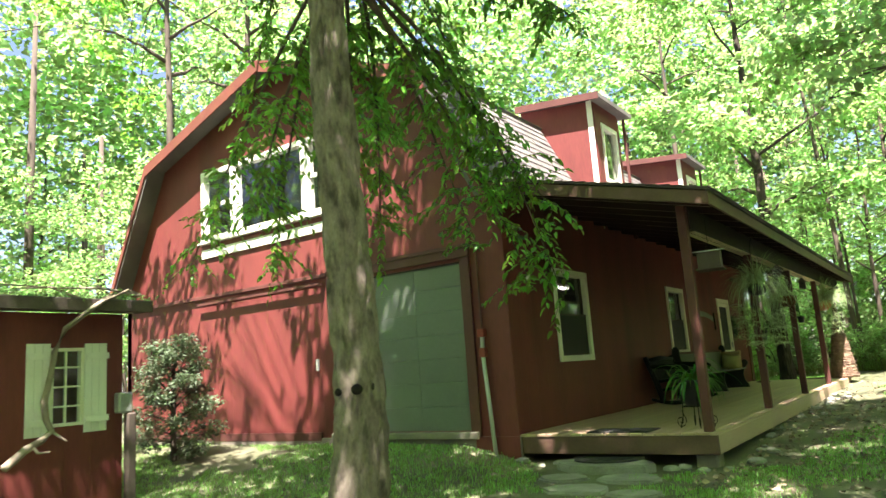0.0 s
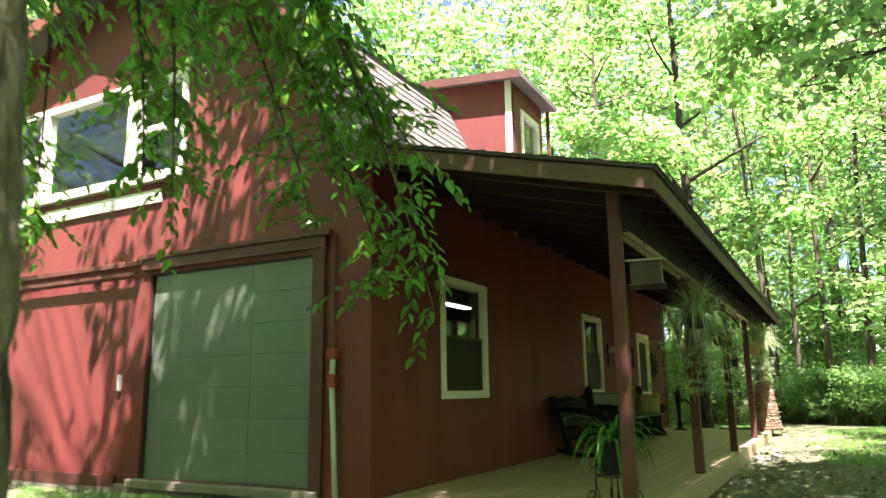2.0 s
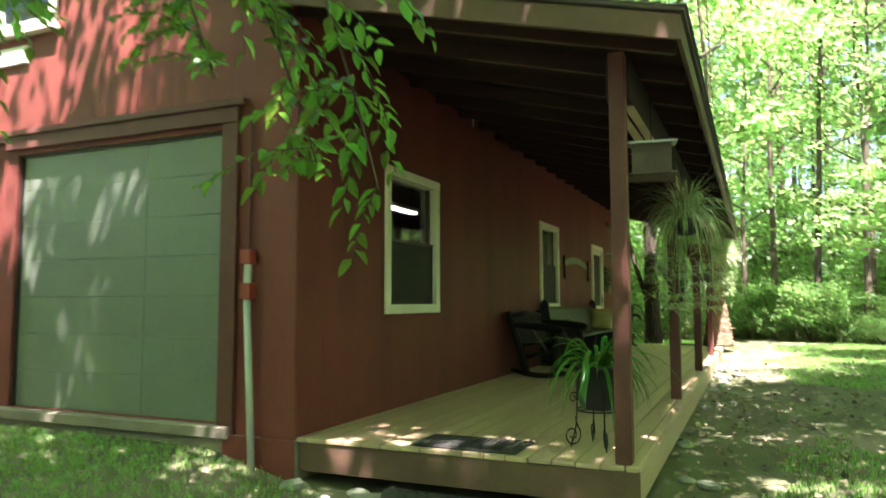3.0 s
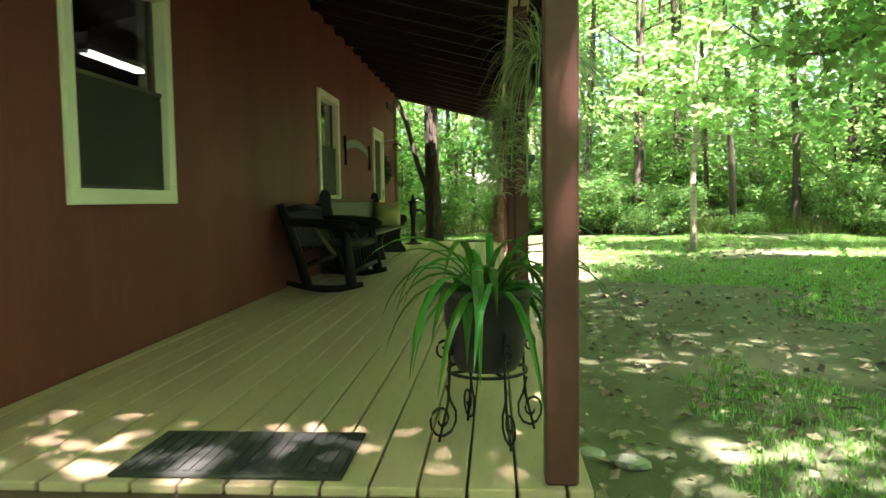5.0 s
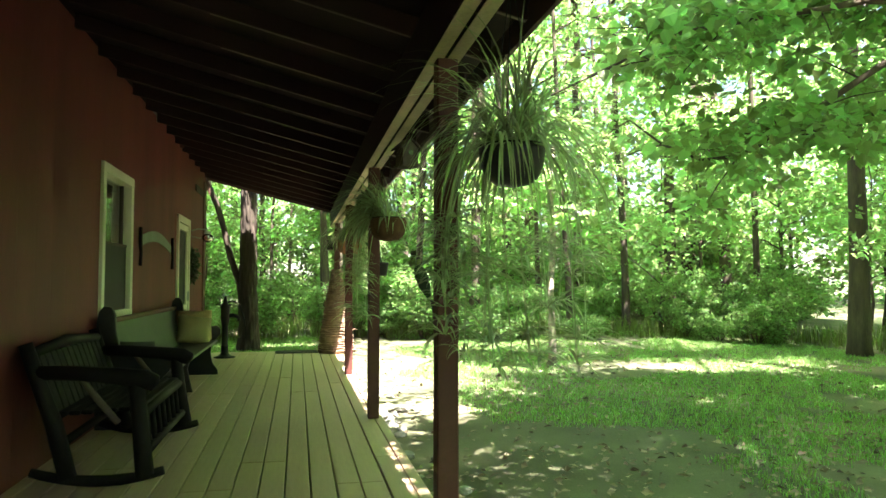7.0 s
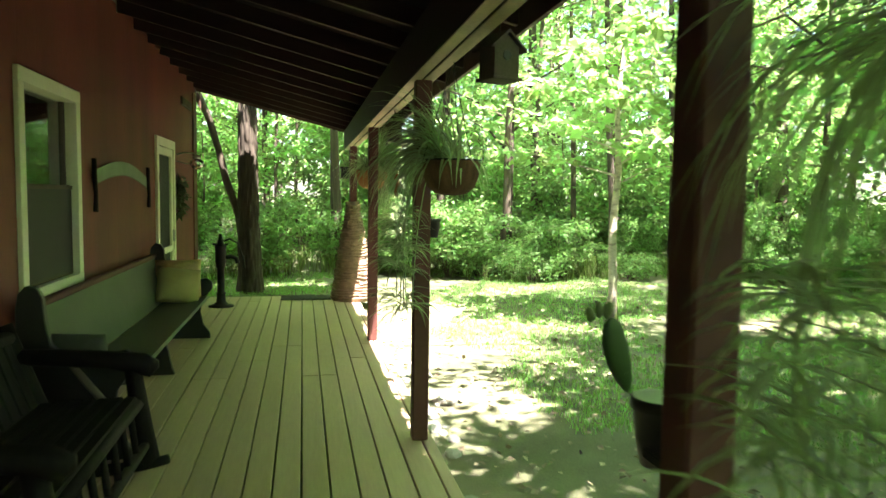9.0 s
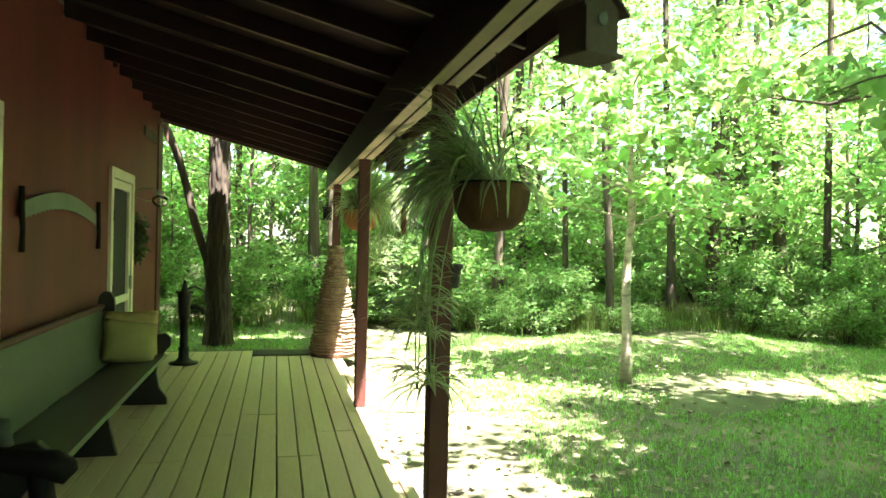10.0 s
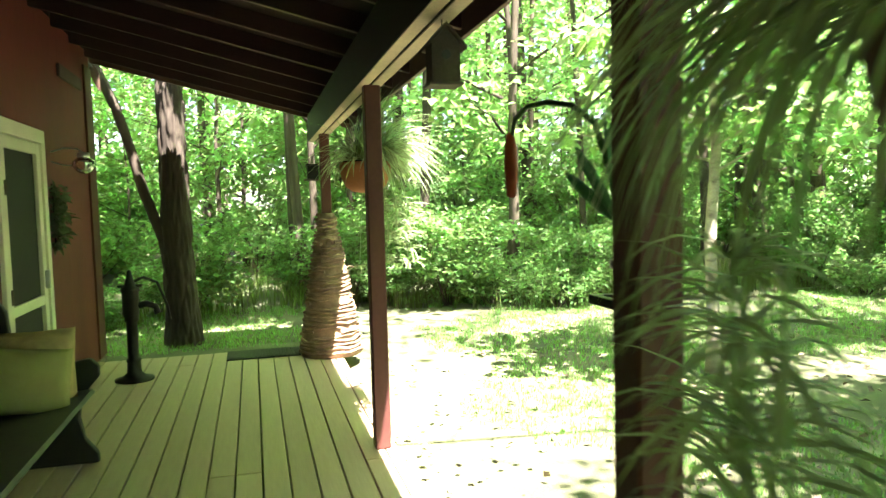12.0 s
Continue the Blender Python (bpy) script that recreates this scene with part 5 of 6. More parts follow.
# ---------------------------------------------------------------- trees and plants
def limb_points(start, end, n, sag, rng):
    a, b = Vector(start), Vector(end)
    out = []
    for i in range(n):
        t = i / (n - 1)
        p = a.lerp(b, t)
        p.z += sag * math.sin(math.pi * t)
        if 0 < i < n - 1:
            p += Vector((rng.uniform(-1, 1), rng.uniform(-1, 1), rng.uniform(-1, 1))) * (b - a).length * 0.035
        out.append(p)
    return out


def make_tree(name, label, height, radius, low, crown, seed, bark, leaf_n, leaf_size, keep=None, at=(0, 0, 0), lean=(0, 0), limbs=16, leafmat=None, kind_cat="tree", group="trees of the wood", rough=False):
    """A tree with tapered trunk, limbs that reach to the leaf clumps, and a ragged crown.
    keep: tells of a clump's place in the world whether it stands."""
    rng = random.Random(seed)
    t = thing(name, label, kind_cat, pose(*at), group)
    bm = bmesh.new()
    n = 9
    pts = [(lean[0] * (i / n) ** 1.3 * height + rng.uniform(-0.05, 0.05) * (i > 0), lean[1] * (i / n) ** 1.3 * height + rng.uniform(-0.05, 0.05) * (i > 0), -0.15 + height * 0.93 * i / n) for i in range(n + 1)]
    radii = [radius * (1.45 if i == 0 else 1.0 - 0.85 * i / n) for i in range(n + 1)]
    pts.insert(1, (pts[0][0], pts[0][1], 0.25))
    radii.insert(1, radius * 1.08)
    if rough:
        furrowed_trunk(pts, radii, bark, t, seed)
    else:
        tube(bm, pts, radii, 10, 0.14, rng=rng)
    clumps = []
    for k in range(limbs):
        f = (k + 0.5) / limbs
        z = low + (height - low) * f
        a = k * 2.4 + rng.uniform(-0.4, 0.4)
        reach = crown * (0.45 + 0.75 * math.sin(math.pi * min(f * 0.85 + 0.18, 1.0))) * rng.uniform(0.7, 1.15)
        base = Vector((np.interp(z, [p[2] for p in pts], [p[0] for p in pts]), np.interp(z, [p[2] for p in pts], [p[1] for p in pts]), z - reach * 0.22))
        tip = Vector((base.x + reach * math.cos(a), base.y + reach * math.sin(a), z + reach * rng.uniform(0.0, 0.25)))
        lp = limb_points(base, tip, 5, 0.06 * reach, rng)
        r0 = radius * 0.42 * (1.05 - f)
        tube(bm, lp, [r0, r0 * 0.75, r0 * 0.5, r0 * 0.3, r0 * 0.12], 5)
        for s in (0.45, 0.7, 0.95, 1.05):
            p = base.lerp(tip, s)
            w = 0.22 * reach
            c = (p.x + rng.uniform(-w, w), p.y + rng.uniform(-w, w), p.z + rng.uniform(-0.3, 0.35), rng.uniform(0.55, 1.0) * (0.35 + 0.20 * crown))
            if keep is None or keep(c[0] + at[0], c[1] + at[1], c[2] + at[2]):
                clumps.append(c)
    made = part("limb" if rough else "trunk", bm, bark, t, smooth=True)
    if rough:
        tagged(made, kind="stuff")
    if clumps:
        me = leaf_mesh("crown", clumps, leaf_n / max(len(clumps), 1), leaf_size, leafmat or LEAF, seed, flat=0.45, ratio=0.7)
        data_part("crown", me, t)
    return t


def furrowed_trunk(pts, radii, mat, parent, seed):
    """A trunk with plated bark: a fine skin pushed out and in by stretched noise."""
    bm = bmesh.new()
    sides, rows = 84, 420
    zs = [p[2] for p in pts]
    rings = []
    for j in range(rows):
        z = zs[0] + (zs[-1] - zs[0]) * (j / (rows - 1)) ** 1.25
        cx, cy, r = np.interp(z, zs, [p[0] for p in pts]), np.interp(z, zs, [p[1] for p in pts]), np.interp(z, zs, radii)
        ring = []
        for k in range(sides):
            a = 2 * math.pi * k / sides
            q = Vector((math.cos(a) * 1.7, math.sin(a) * 1.7, z * 3.0 + seed))
            cell = noise.voronoi(Vector((q.x * 1.5, q.y * 1.5, q.z * 0.75)))[0]
            crack = min((cell[1] - cell[0]) * 2.2, 1.0)
            d = 0.032 * (crack - 0.5) + 0.010 * noise.noise(q * 0.5) + 0.006 * noise.noise(q * 5)
            ring.append(bm.verts.new((cx + (r + d) * math.cos(a), cy + (r + d) * math.sin(a), z)))
        rings.append(ring)
    for j in range(rows - 1):
        for k in range(sides):
            bm.faces.new((rings[j][k], rings[j][(k + 1) % sides], rings[j + 1][(k + 1) % sides], rings[j + 1][k]))
    return part("trunk", bm, mat, parent, smooth=True)


def sun_spot(x, y, z, level=0.0):
    """Where the shadow of a point falls on the lawn."""
    s = (z - level) / SUN.z
    return x - SUN.x * s, y - SUN.y * s


def open_sky(x, y, z):
    """False where a clump would shade the glades that lie in the sun."""
    gx, gy = sun_spot(x, y, z, -0.1)
    wob = 0.5 * noise.noise((gx * 0.7, gy * 0.7, 2.0))
    glade1 = ((gx - 3.25) / 1.5) ** 2 + ((gy - 10.9) / 2.2) ** 2 < 1.15 + 0.5 * wob
    glade2 = ((gx - 8.6) / 2.7) ** 2 + ((gy - 10.1) / 1.0) ** 2 < 1.1 + wob
    if glade1 or glade2:
        return False
    # small gaps in the crowns that let flecks of sun on the lawn
    if gx > 2.9 and gy > 4.0 and noise.noise((gx * 1.05, gy * 1.05, 7.0)) > 0.22:
        return False
    # the left of the gable end and the roof past its south end lie mostly in the sun
    s = (y - 0.0) / SUN.y
    if s > 0:
        wx, wz = x - SUN.x * s, z - SUN.z * s
        if -9.5 < wx < -3.7 and -0.5 < wz < 6.0 and noise.noise((wx * 1.3, wz * 0.3, 5.0)) < 0.36:
            return False
    rx, ry = sun_spot(x, y, z, 4.2)
    if -2.5 < rx < 0.8 and 2.2 < ry < 6.0:
        return False
    return True


# lawn tree, then trees added out of view to shade lawn and house
make_tree("cherry_tree", "grey-barked tree on the lawn before the house", 12.5, 0.192, 5.2, 3.0, 101, BARK, 16000, 0.13, open_sky, (1.08, -4.16, -0.42), (-0.012, 0.0), 18, LEAFNEAR, group="yard trees", rough=True)
for k, (x, y, h, low, cr) in enumerate(((9.6, 5.2, 10, 3.4, 3.3), (8.6, -1.2, 13, 5.5, 3.4), (12.5, 1.5, 15, 6, 3.6), (6.2, -5.6, 14, 6.0, 3.2), (10.5, -6.0, 15, 6, 3.8), (13.5, 6.0, 14, 5, 3.6), (3.4, -9.9, 14, 5.5, 4.3), (-1.3, -8.0, 14, 6.0, 3.8), (-5.5, -8.2, 15, 6.0, 3.4), (-9.5, -5.5, 15, 5, 3.4), (7.3, 2.2, 11, 5.2, 2.6), (6.9, -0.8, 12, 6.2, 2.7), (5.4, -3.6, 13, 7.0, 2.8), (10.4, 8.2, 17, 7.5, 4.6), (9.0, 3.7, 14, 6.5, 3.7), (12.2, 11.0, 17, 7.0, 4.6))):
    x -= 0.7 if k else 0
    make_tree("shade_tree", "leafy maple added beside the lawn to shade it", h, 0.15 + 0.01 * (k % 4), low, cr, 110 + k, BARKDARK, 7600, 0.15, open_sky, (x, y, ground_z(x, y)), (0, 0), 18, group="yard trees")

# trees copied through the wood
TALL = [make_tree("forest_tree", "tall thin-trunked woodland tree in full leaf", h, r, low, cr, 200 + k, BARKDARK, 1500, 0.18, None, (-30 - 4 * k, 42, ground_z(-30, 42)), (0.01 * k, 0.01), 17)
        for k, (h, r, low, cr) in enumerate(((16, 0.15, 8.5, 2.6), (18, 0.20, 10.0, 3.0), (14, 0.11, 7.0, 2.2), (17, 0.17, 10.0, 2.6)))]
MID = [make_tree("understorey_tree", "young woodland maple with layered bright leaves", h, r, low, cr, 300 + k, BARKDARK, 3000, 0.14, None, (-30 - 4 * k, 46, ground_z(-30, 46)), (0.02, -0.02), 15)
       for k, (h, r, low, cr) in enumerate(((6.5, 0.055, 1.6, 2.1), (8.5, 0.075, 2.2, 2.4), (5.0, 0.04, 1.2, 1.7)))]


def make_bush(seed, h, r, n, size, mat, name="woodland_bush", label="leafy green bush of the undergrowth"):
    rng = random.Random(seed)
    t = thing(name, label, "bush", pose(-30 - seed % 7 * 3, 50, ground_z(-30, 50)), "bushes of the undergrowth")
    bm = bmesh.new()
    clumps = []
    for k in range(11):
        a, rr = rng.uniform(0, 6.28), r * rng.uniform(0.2, 1.0)
        tip = (rr * math.cos(a), rr * math.sin(a), h * rng.uniform(0.35, 1.0))
        tube(bm, limb_points((0.05 * math.cos(a), 0.05 * math.sin(a), -0.05), tip, 4, 0.05, rng), [0.016, 0.012, 0.008, 0.004], 5)
        clumps += [(*tip, r * 0.42), (tip[0] * 0.8, tip[1] * 0.8, tip[2] * 0.55, r * 0.45)]
    tagged(part("stem", bm, BARKDARK, t), kind="stuff")
    data_part("foliage", leaf_mesh("foliage", clumps, n / len(clumps), size, mat, seed, flat=0.6, ratio=0.7), t)
    return t


BUSH = [make_bush(401, 1.5, 1.0, 2600, 0.11, UNDER), make_bush(402, 2.3, 1.2, 3200, 0.13, UNDER), make_bush(403, 0.9, 0.9, 2000, 0.10, UNDER)]


def wood_edge(x):
    """How far north the lawn runs."""
    return 15.6 - 0.22 * max(x - 3, 0) + 0.5 * math.sin(x * 0.9)


def in_wood(x, y, margin=0.0):
    if x > -1.5 and x < 11.5:
        return y > wood_edge(x) + margin
    if x >= 11.5:
        return y > 8.5 or y < -9 or x > 14.5
    if x > -10.5:
        return y > 15.8 + margin
    return y > -3.5



def scatter(n, box_, gap, test, seed):
    rng = random.Random(seed)
    out, tries = [], 0
    while len(out) < n and tries < 20000:
        tries += 1
        x, y = rng.uniform(box_[0], box_[1]), rng.uniform(box_[2], box_[3])
        if test(x, y) and all((x - a) ** 2 + (y - b) ** 2 > gap * gap for a, b in out):
            out.append((x, y))
    return out


def seen_wood(x, y):
    return in_wood(x, y, 0.8) and math.hypot(x - 1, y - 5) < 42


rng = random.Random(77)
for k, (x, y) in enumerate(scatter(16, (2.0, 14, 15.5, 21), 1.5, lambda x, y: in_wood(x, y, 0.5), 1)):
    s = rng.uniform(0.5, 0.85)
    copy_thing(TALL[(k * 3) % 4], pose(x, y, ground_z(x, y), rng.uniform(-3, 3), rng.uniform(-3, 3), rng.uniform(0, 360)) @ Matrix.Diagonal((s, s, rng.uniform(0.9, 1.1), 1)))
for k, (x, y) in enumerate(scatter(38, (-32, 30, -3, 42), 3.0, seen_wood, 2)):
    s = rng.uniform(0.85, 1.25)
    copy_thing(TALL[k % 4], pose(x, y, ground_z(x, y), 0, 0, rng.uniform(0, 360)) @ Matrix.Diagonal((s, s, rng.uniform(0.9, 1.2), 1)))
def unseen_wood(x, y):
    """Unseen wood added to the east and south, closing off light from there."""
    return x > 14.0 or y < -13.0


# trees added out of view to dim the porch and lawn
for k, (x, y) in enumerate(scatter(46, (-16, 30, -30, 9), 3.0, unseen_wood, 21)):
    s = rng.uniform(0.9, 1.2)
    copy_thing(TALL[k % 4] if k % 3 else MID[1], pose(x, y, ground_z(x, y), 0, 0, rng.uniform(0, 360)) @ Matrix.Diagonal((s * 1.25, s * 1.25, s, 1)))
# bushes added out of view for the same dimming
for k, (x, y) in enumerate(scatter(40, (-14, 24, -26, 9), 2.4, unseen_wood, 22)):
    s = rng.uniform(1.2, 1.9)
    copy_thing(BUSH[k % 3], pose(x, y, ground_z(x, y), 0, 0, rng.uniform(0, 360)) @ Matrix.Diagonal((s, s, s * 1.3, 1)))
for k, (x, y) in enumerate(scatter(62, (-20, 20, 0, 27), 1.7, seen_wood, 3)):
    s = rng.uniform(0.8, 1.3)
    copy_thing(MID[k % 3], pose(x, y, ground_z(x, y), 0, 0, rng.uniform(0, 360)) @ Matrix.Diagonal((s, s, s, 1)))
for k, (x, y) in enumerate(scatter(40, (-14, 16, 5, 24), 1.4, lambda x, y: in_wood(x, y, 0.9), 4)):
    s = rng.uniform(0.45, 0.95)
    copy_thing(BUSH[k % 3], pose(x, y, ground_z(x, y), 0, 0, rng.uniform(0, 360)) @ Matrix.Diagonal((s, s, s * rng.uniform(0.8, 1.1), 1)))
for k in range(30):
    x = rng.uniform(-2.5, 13)
    y = wood_edge(min(x, 11)) + rng.uniform(-0.4, 1.6)
    s = rng.uniform(0.25, 0.7)
    copy_thing(BUSH[k % 3], pose(x, y, ground_z(x, y), 0, 0, rng.uniform(0, 360)) @ Matrix.Diagonal((s, s, s * rng.uniform(0.7, 1.3), 1)))
for k, (x, y) in enumerate(scatter(44, (-12, 17, 18.5, 27), 1.6, lambda x, y: in_wood(x, y, 2.5), 5)):
    s = rng.uniform(0.9, 1.6)
    copy_thing(BUSH[(k * 2) % 3], pose(x, y, ground_z(x, y), 0, 0, rng.uniform(0, 360)) @ Matrix.Diagonal((s, s, s * rng.uniform(0.9, 1.4), 1)))
for k, ob in enumerate(TALL + MID + BUSH):
    ob.matrix_basis = pose(-16 + 4.2 * k, 27 + 2.5 * (k % 3), ground_z(-16 + 4.2 * k, 28), 0, 0, 40 * k)


def far_wood():
    """The depth of the wood: leaves and trunks beyond the trees that can be told apart."""
    rng = random.Random(12)
    clumps = []
    for k in range(2300):
        # full ring: its unseen east and south arc is added to block low sky
        a = rng.uniform(-180, 180)
        d = rng.uniform(30, 48)
        x, y = 1 + d * math.sin(-radians(a)), 5 + d * math.cos(radians(a))
        clumps.append((x, y, 27 * rng.random() ** 1.3 + 0.4 + ground_z(x, y), rng.uniform(1.2, 2.6)))
    for k in range(620):
        a, d = rng.uniform(-25, 105), rng.uniform(24, 34)
        x, y = 1 + d * math.sin(-radians(a)), 5 + d * math.cos(radians(a))
        clumps.append((x, y, rng.uniform(9, 25), rng.uniform(1.3, 2.6)))
    ob = new("far_wood", leaf_mesh("far_wood", clumps, 84, 0.42, LEAF, 13, flat=0.7, ratio=0.75))
    tagged(ob, "dense green woodland far behind the trees", "woodland", kind="stuff")
    bm = bmesh.new()
    for k in range(90):
        a, d = rng.uniform(-90, 130), rng.uniform(19, 40)
        x, y = 1 + d * math.sin(-radians(a)), 5 + d * math.cos(radians(a))
        if not in_wood(x, y, 1):
            continue
        z, r, h = ground_z(x, y), rng.uniform(0.07, 0.2), rng.uniform(9, 16)
        tube(bm, [(x, y, z - 0.3), (x + rng.uniform(-0.2, 0.2), y, z + h * 0.5), (x + rng.uniform(-0.5, 0.5), y, z + h)], [r, r * 0.8, r * 0.4], 6)
    ob = part("far_trunks", bm, BARKDARK, smooth=True)
    tagged(ob, "thin dark trunks standing deep in the wood", "woodland", kind="stuff")


far_wood()

# the large trunk at the porch's end, its leaning neighbour, and the pale sapling
make_tree("big_tree", "large dark trunk standing close behind the porch", 15, 0.172, 4.8, 3.4, 501, BARKDARK, 12000, 0.19, open_sky, (0.74, 13.75, -0.10), (-0.004, 0.0), 14, group="yard trees", rough=True)
bm = bmesh.new()
rng = random.Random(31)
leaner = thing("leaning_tree", "thin curved trunk leaning beside the big tree", "tree", group="yard trees")
tube(bm, [(0.66, 13.8, -0.1), (0.63, 13.8, 0.6), (0.56, 13.8, 1.15), (0.38, 13.8, 1.7), (0.26, 13.8, 2.2), (0.13, 13.8, 2.65), (-0.10, 13.8, 3.2), (-0.4, 13.8, 4.2), (-0.7, 13.8, 6.0)], [0.075, 0.065, 0.062, 0.06, 0.056, 0.055, 0.05, 0.04, 0.02], 9, 0.12, rng=rng)
part("trunk", bm, BARKDARK, leaner, smooth=True)
data_part("crown", leaf_mesh("crown", [(-0.6 + rng.uniform(-1, 1), 13.5 + rng.uniform(-0.8, 1), 5.2 + rng.uniform(-0.9, 1.2), 0.7) for _ in range(9)], 120, 0.16, LEAF, 32, flat=0.5), leaner)


def build_sapling():
    rng = random.Random(61)
    x, y = 5.54, 10.58
    t = thing("sapling", "young pale-trunked maple alone on the lawn", "tree", pose(x, y, ground_z(x, y)), "yard trees")
    bm = bmesh.new()
    tube(bm, [(0, 0, -0.08), (0.01, 0, 0.4), (-0.02, 0.01, 1.2), (0.03, 0, 2.0), (0.0, 0.02, 2.7), (0.05, 0, 3.6)], [0.075, 0.058, 0.052, 0.045, 0.035, 0.012], 10, 0.14, rng=rng)
    clumps = []
    for k in range(17):
        z = 1.9 + 1.9 * k / 17
        a = k * 2.4
        reach = 1.45 * (1 - 0.55 * k / 17) * rng.uniform(0.7, 1.1)
        tip = (reach * math.cos(a), reach * math.sin(a), z + 0.18 * reach)
        lb = bmesh.new()
        tube(lb, limb_points((0, 0, z - 0.1), tip, 4, 0.05, rng), [0.014, 0.011, 0.007, 0.003], 5)
        part("limb", lb, BARKPALE, t)
        for s in (0.5, 0.8, 1.05):
            clumps.append((tip[0] * s, tip[1] * s, z + 0.15 * reach * s, 0.36))
    part("trunk", bm, BARKPALE, t, smooth=True)
    data_part("crown", leaf_mesh("crown", clumps, 26, 0.14, LEAF, 62, flat=0.3, ratio=0.85), t)


build_sapling()


def build_near_branches():
    """Drooping twigs of the lawn tree that hang before the house corner, leaf by leaf."""
    b = thing("drooping_branch", "leafy branch hanging low before the house corner", "branch", group="yard trees")
    rng = random.Random(71)
    nrng = np.random.default_rng(72)
    ways = [((1.15, -4.05, 4.0), (1.1, -2.5, 3.9), (1.25, -1.7, 2.7), (1.50, -1.52, 1.45)),
            ((1.15, -4.05, 3.9), (0.9, -2.6, 3.6), (0.95, -1.75, 2.6), (1.12, -1.45, 1.62)),
            ((1.15, -4.05, 4.1), (0.6, -2.7, 4.0), (0.35, -1.8, 3.1), (0.62, -1.6, 2.05)),
            ((1.15, -4.05, 4.0), (1.0, -2.7, 3.7), (1.15, -1.9, 3.1), (1.55, -1.75, 2.35)),
            ((1.1, -4.05, 4.3), (0.1, -2.9, 4.1), (-0.6, -2.1, 3.3), (-0.9, -1.9, 2.5)),
            ((1.1, -4.05, 4.3), (-0.5, -3.0, 4.2), (-1.7, -2.2, 3.2), (-2.1, -2.0, 2.25)),
            ((1.1, -4.1, 4.2), (-0.8, -3.3, 3.9), (-2.6, -2.5, 3.1), (-3.5, -2.2, 2.45)),
            ((1.1, -4.1, 4.6), (0.2, -2.8, 4.9), (-0.5, -1.9, 4.3), (-0.6, -1.7, 3.5)),
            ((1.1, -4.1, 4.6), (0.8, -2.6, 4.8), (0.6, -1.8, 4.3), (0.7, -1.5, 3.4)),
            ((1.1, -4.05, 4.4), (0.5, -2.9, 4.2), (-0.1, -2.3, 3.4), (-0.3, -2.1, 2.35)),
            ((1.15, -4.05, 4.2), (1.3, -2.9, 4.4), (1.9, -2.2, 4.4), (2.2, -1.9, 3.9)),
            ((1.1, -4.1, 4.8), (-0.6, -3.2, 5.2), (-1.6, -2.6, 4.8), (-2.0, -2.4, 4.1)),
            ((1.1, -4.1, 4.2), (-0.1, -3.4, 3.9), (-1.2, -2.9, 3.3), (-1.6, -2.7, 2.75))]
    P, N, H = [], [], []
    for w in ways:
        pts = []
        q = [Vector(p) for p in w]
        for i in range(13):
            t = i / 12
            a, c, d, e = (1 - t) ** 3, 3 * t * (1 - t) ** 2, 3 * t * t * (1 - t), t ** 3
            pts.append(q[0] * a + q[1] * c + q[2] * d + q[3] * e)
        bm = bmesh.new()
        tube(bm, pts, [0.022 * (1 - i / 12.5) + 0.003 for i in range(13)], 6)
        part("limb", bm, BARKDARK, b)
        bm = bmesh.new()
        for k in range(42):
            t = rng.uniform(0.2, 1.0)
            i = min(int(t * 12), 11)
            base = pts[i].lerp(pts[i + 1], t * 12 - i)
            L = rng.uniform(0.22, 0.55)
            way = Vector((rng.uniform(-1, 1), rng.uniform(-1, 1), rng.uniform(-0.9, 0.25))).normalized()
            tw = [base, base + way * L * 0.5, base + way * L + Vector((0, 0, -0.3 * L))]
            tube(bm, tw, [0.005, 0.0035, 0.0015], 4, cap=False)
            for s in range(11):
                u = (s + 0.6) / 11
                p = tw[0].lerp(tw[1], u * 2) if u < 0.5 else tw[1].lerp(tw[2], u * 2 - 1)
                side = way.cross(Vector((0, 0, 1))).normalized() * (1 if s % 2 else -1)
                h = side * 0.8 + way * 0.7 + Vector((rng.uniform(-0.3, 0.3), rng.uniform(-0.3, 0.3), rng.uniform(-0.9, 0.0)))
                P.append(p)
                H.append(h)
                N.append(Vector((rng.uniform(-0.6, 0.6), rng.uniform(-0.6, 0.6), 1)))
        tagged(part("twig", bm, BARKDARK, b), kind="stuff")
    P, N, H = np.array(P), np.array(N), np.array(H)
    L = 0.10 * (0.6 + 0.7 * nrng.random(len(P)))
    v, f = leaves(P, N, H, L, L * 0.48, detail=True)
    data_part("leaves", mesh_from("leaves", v.tolist(), f.tolist(), LEAFNEAR), b)


build_near_branches()


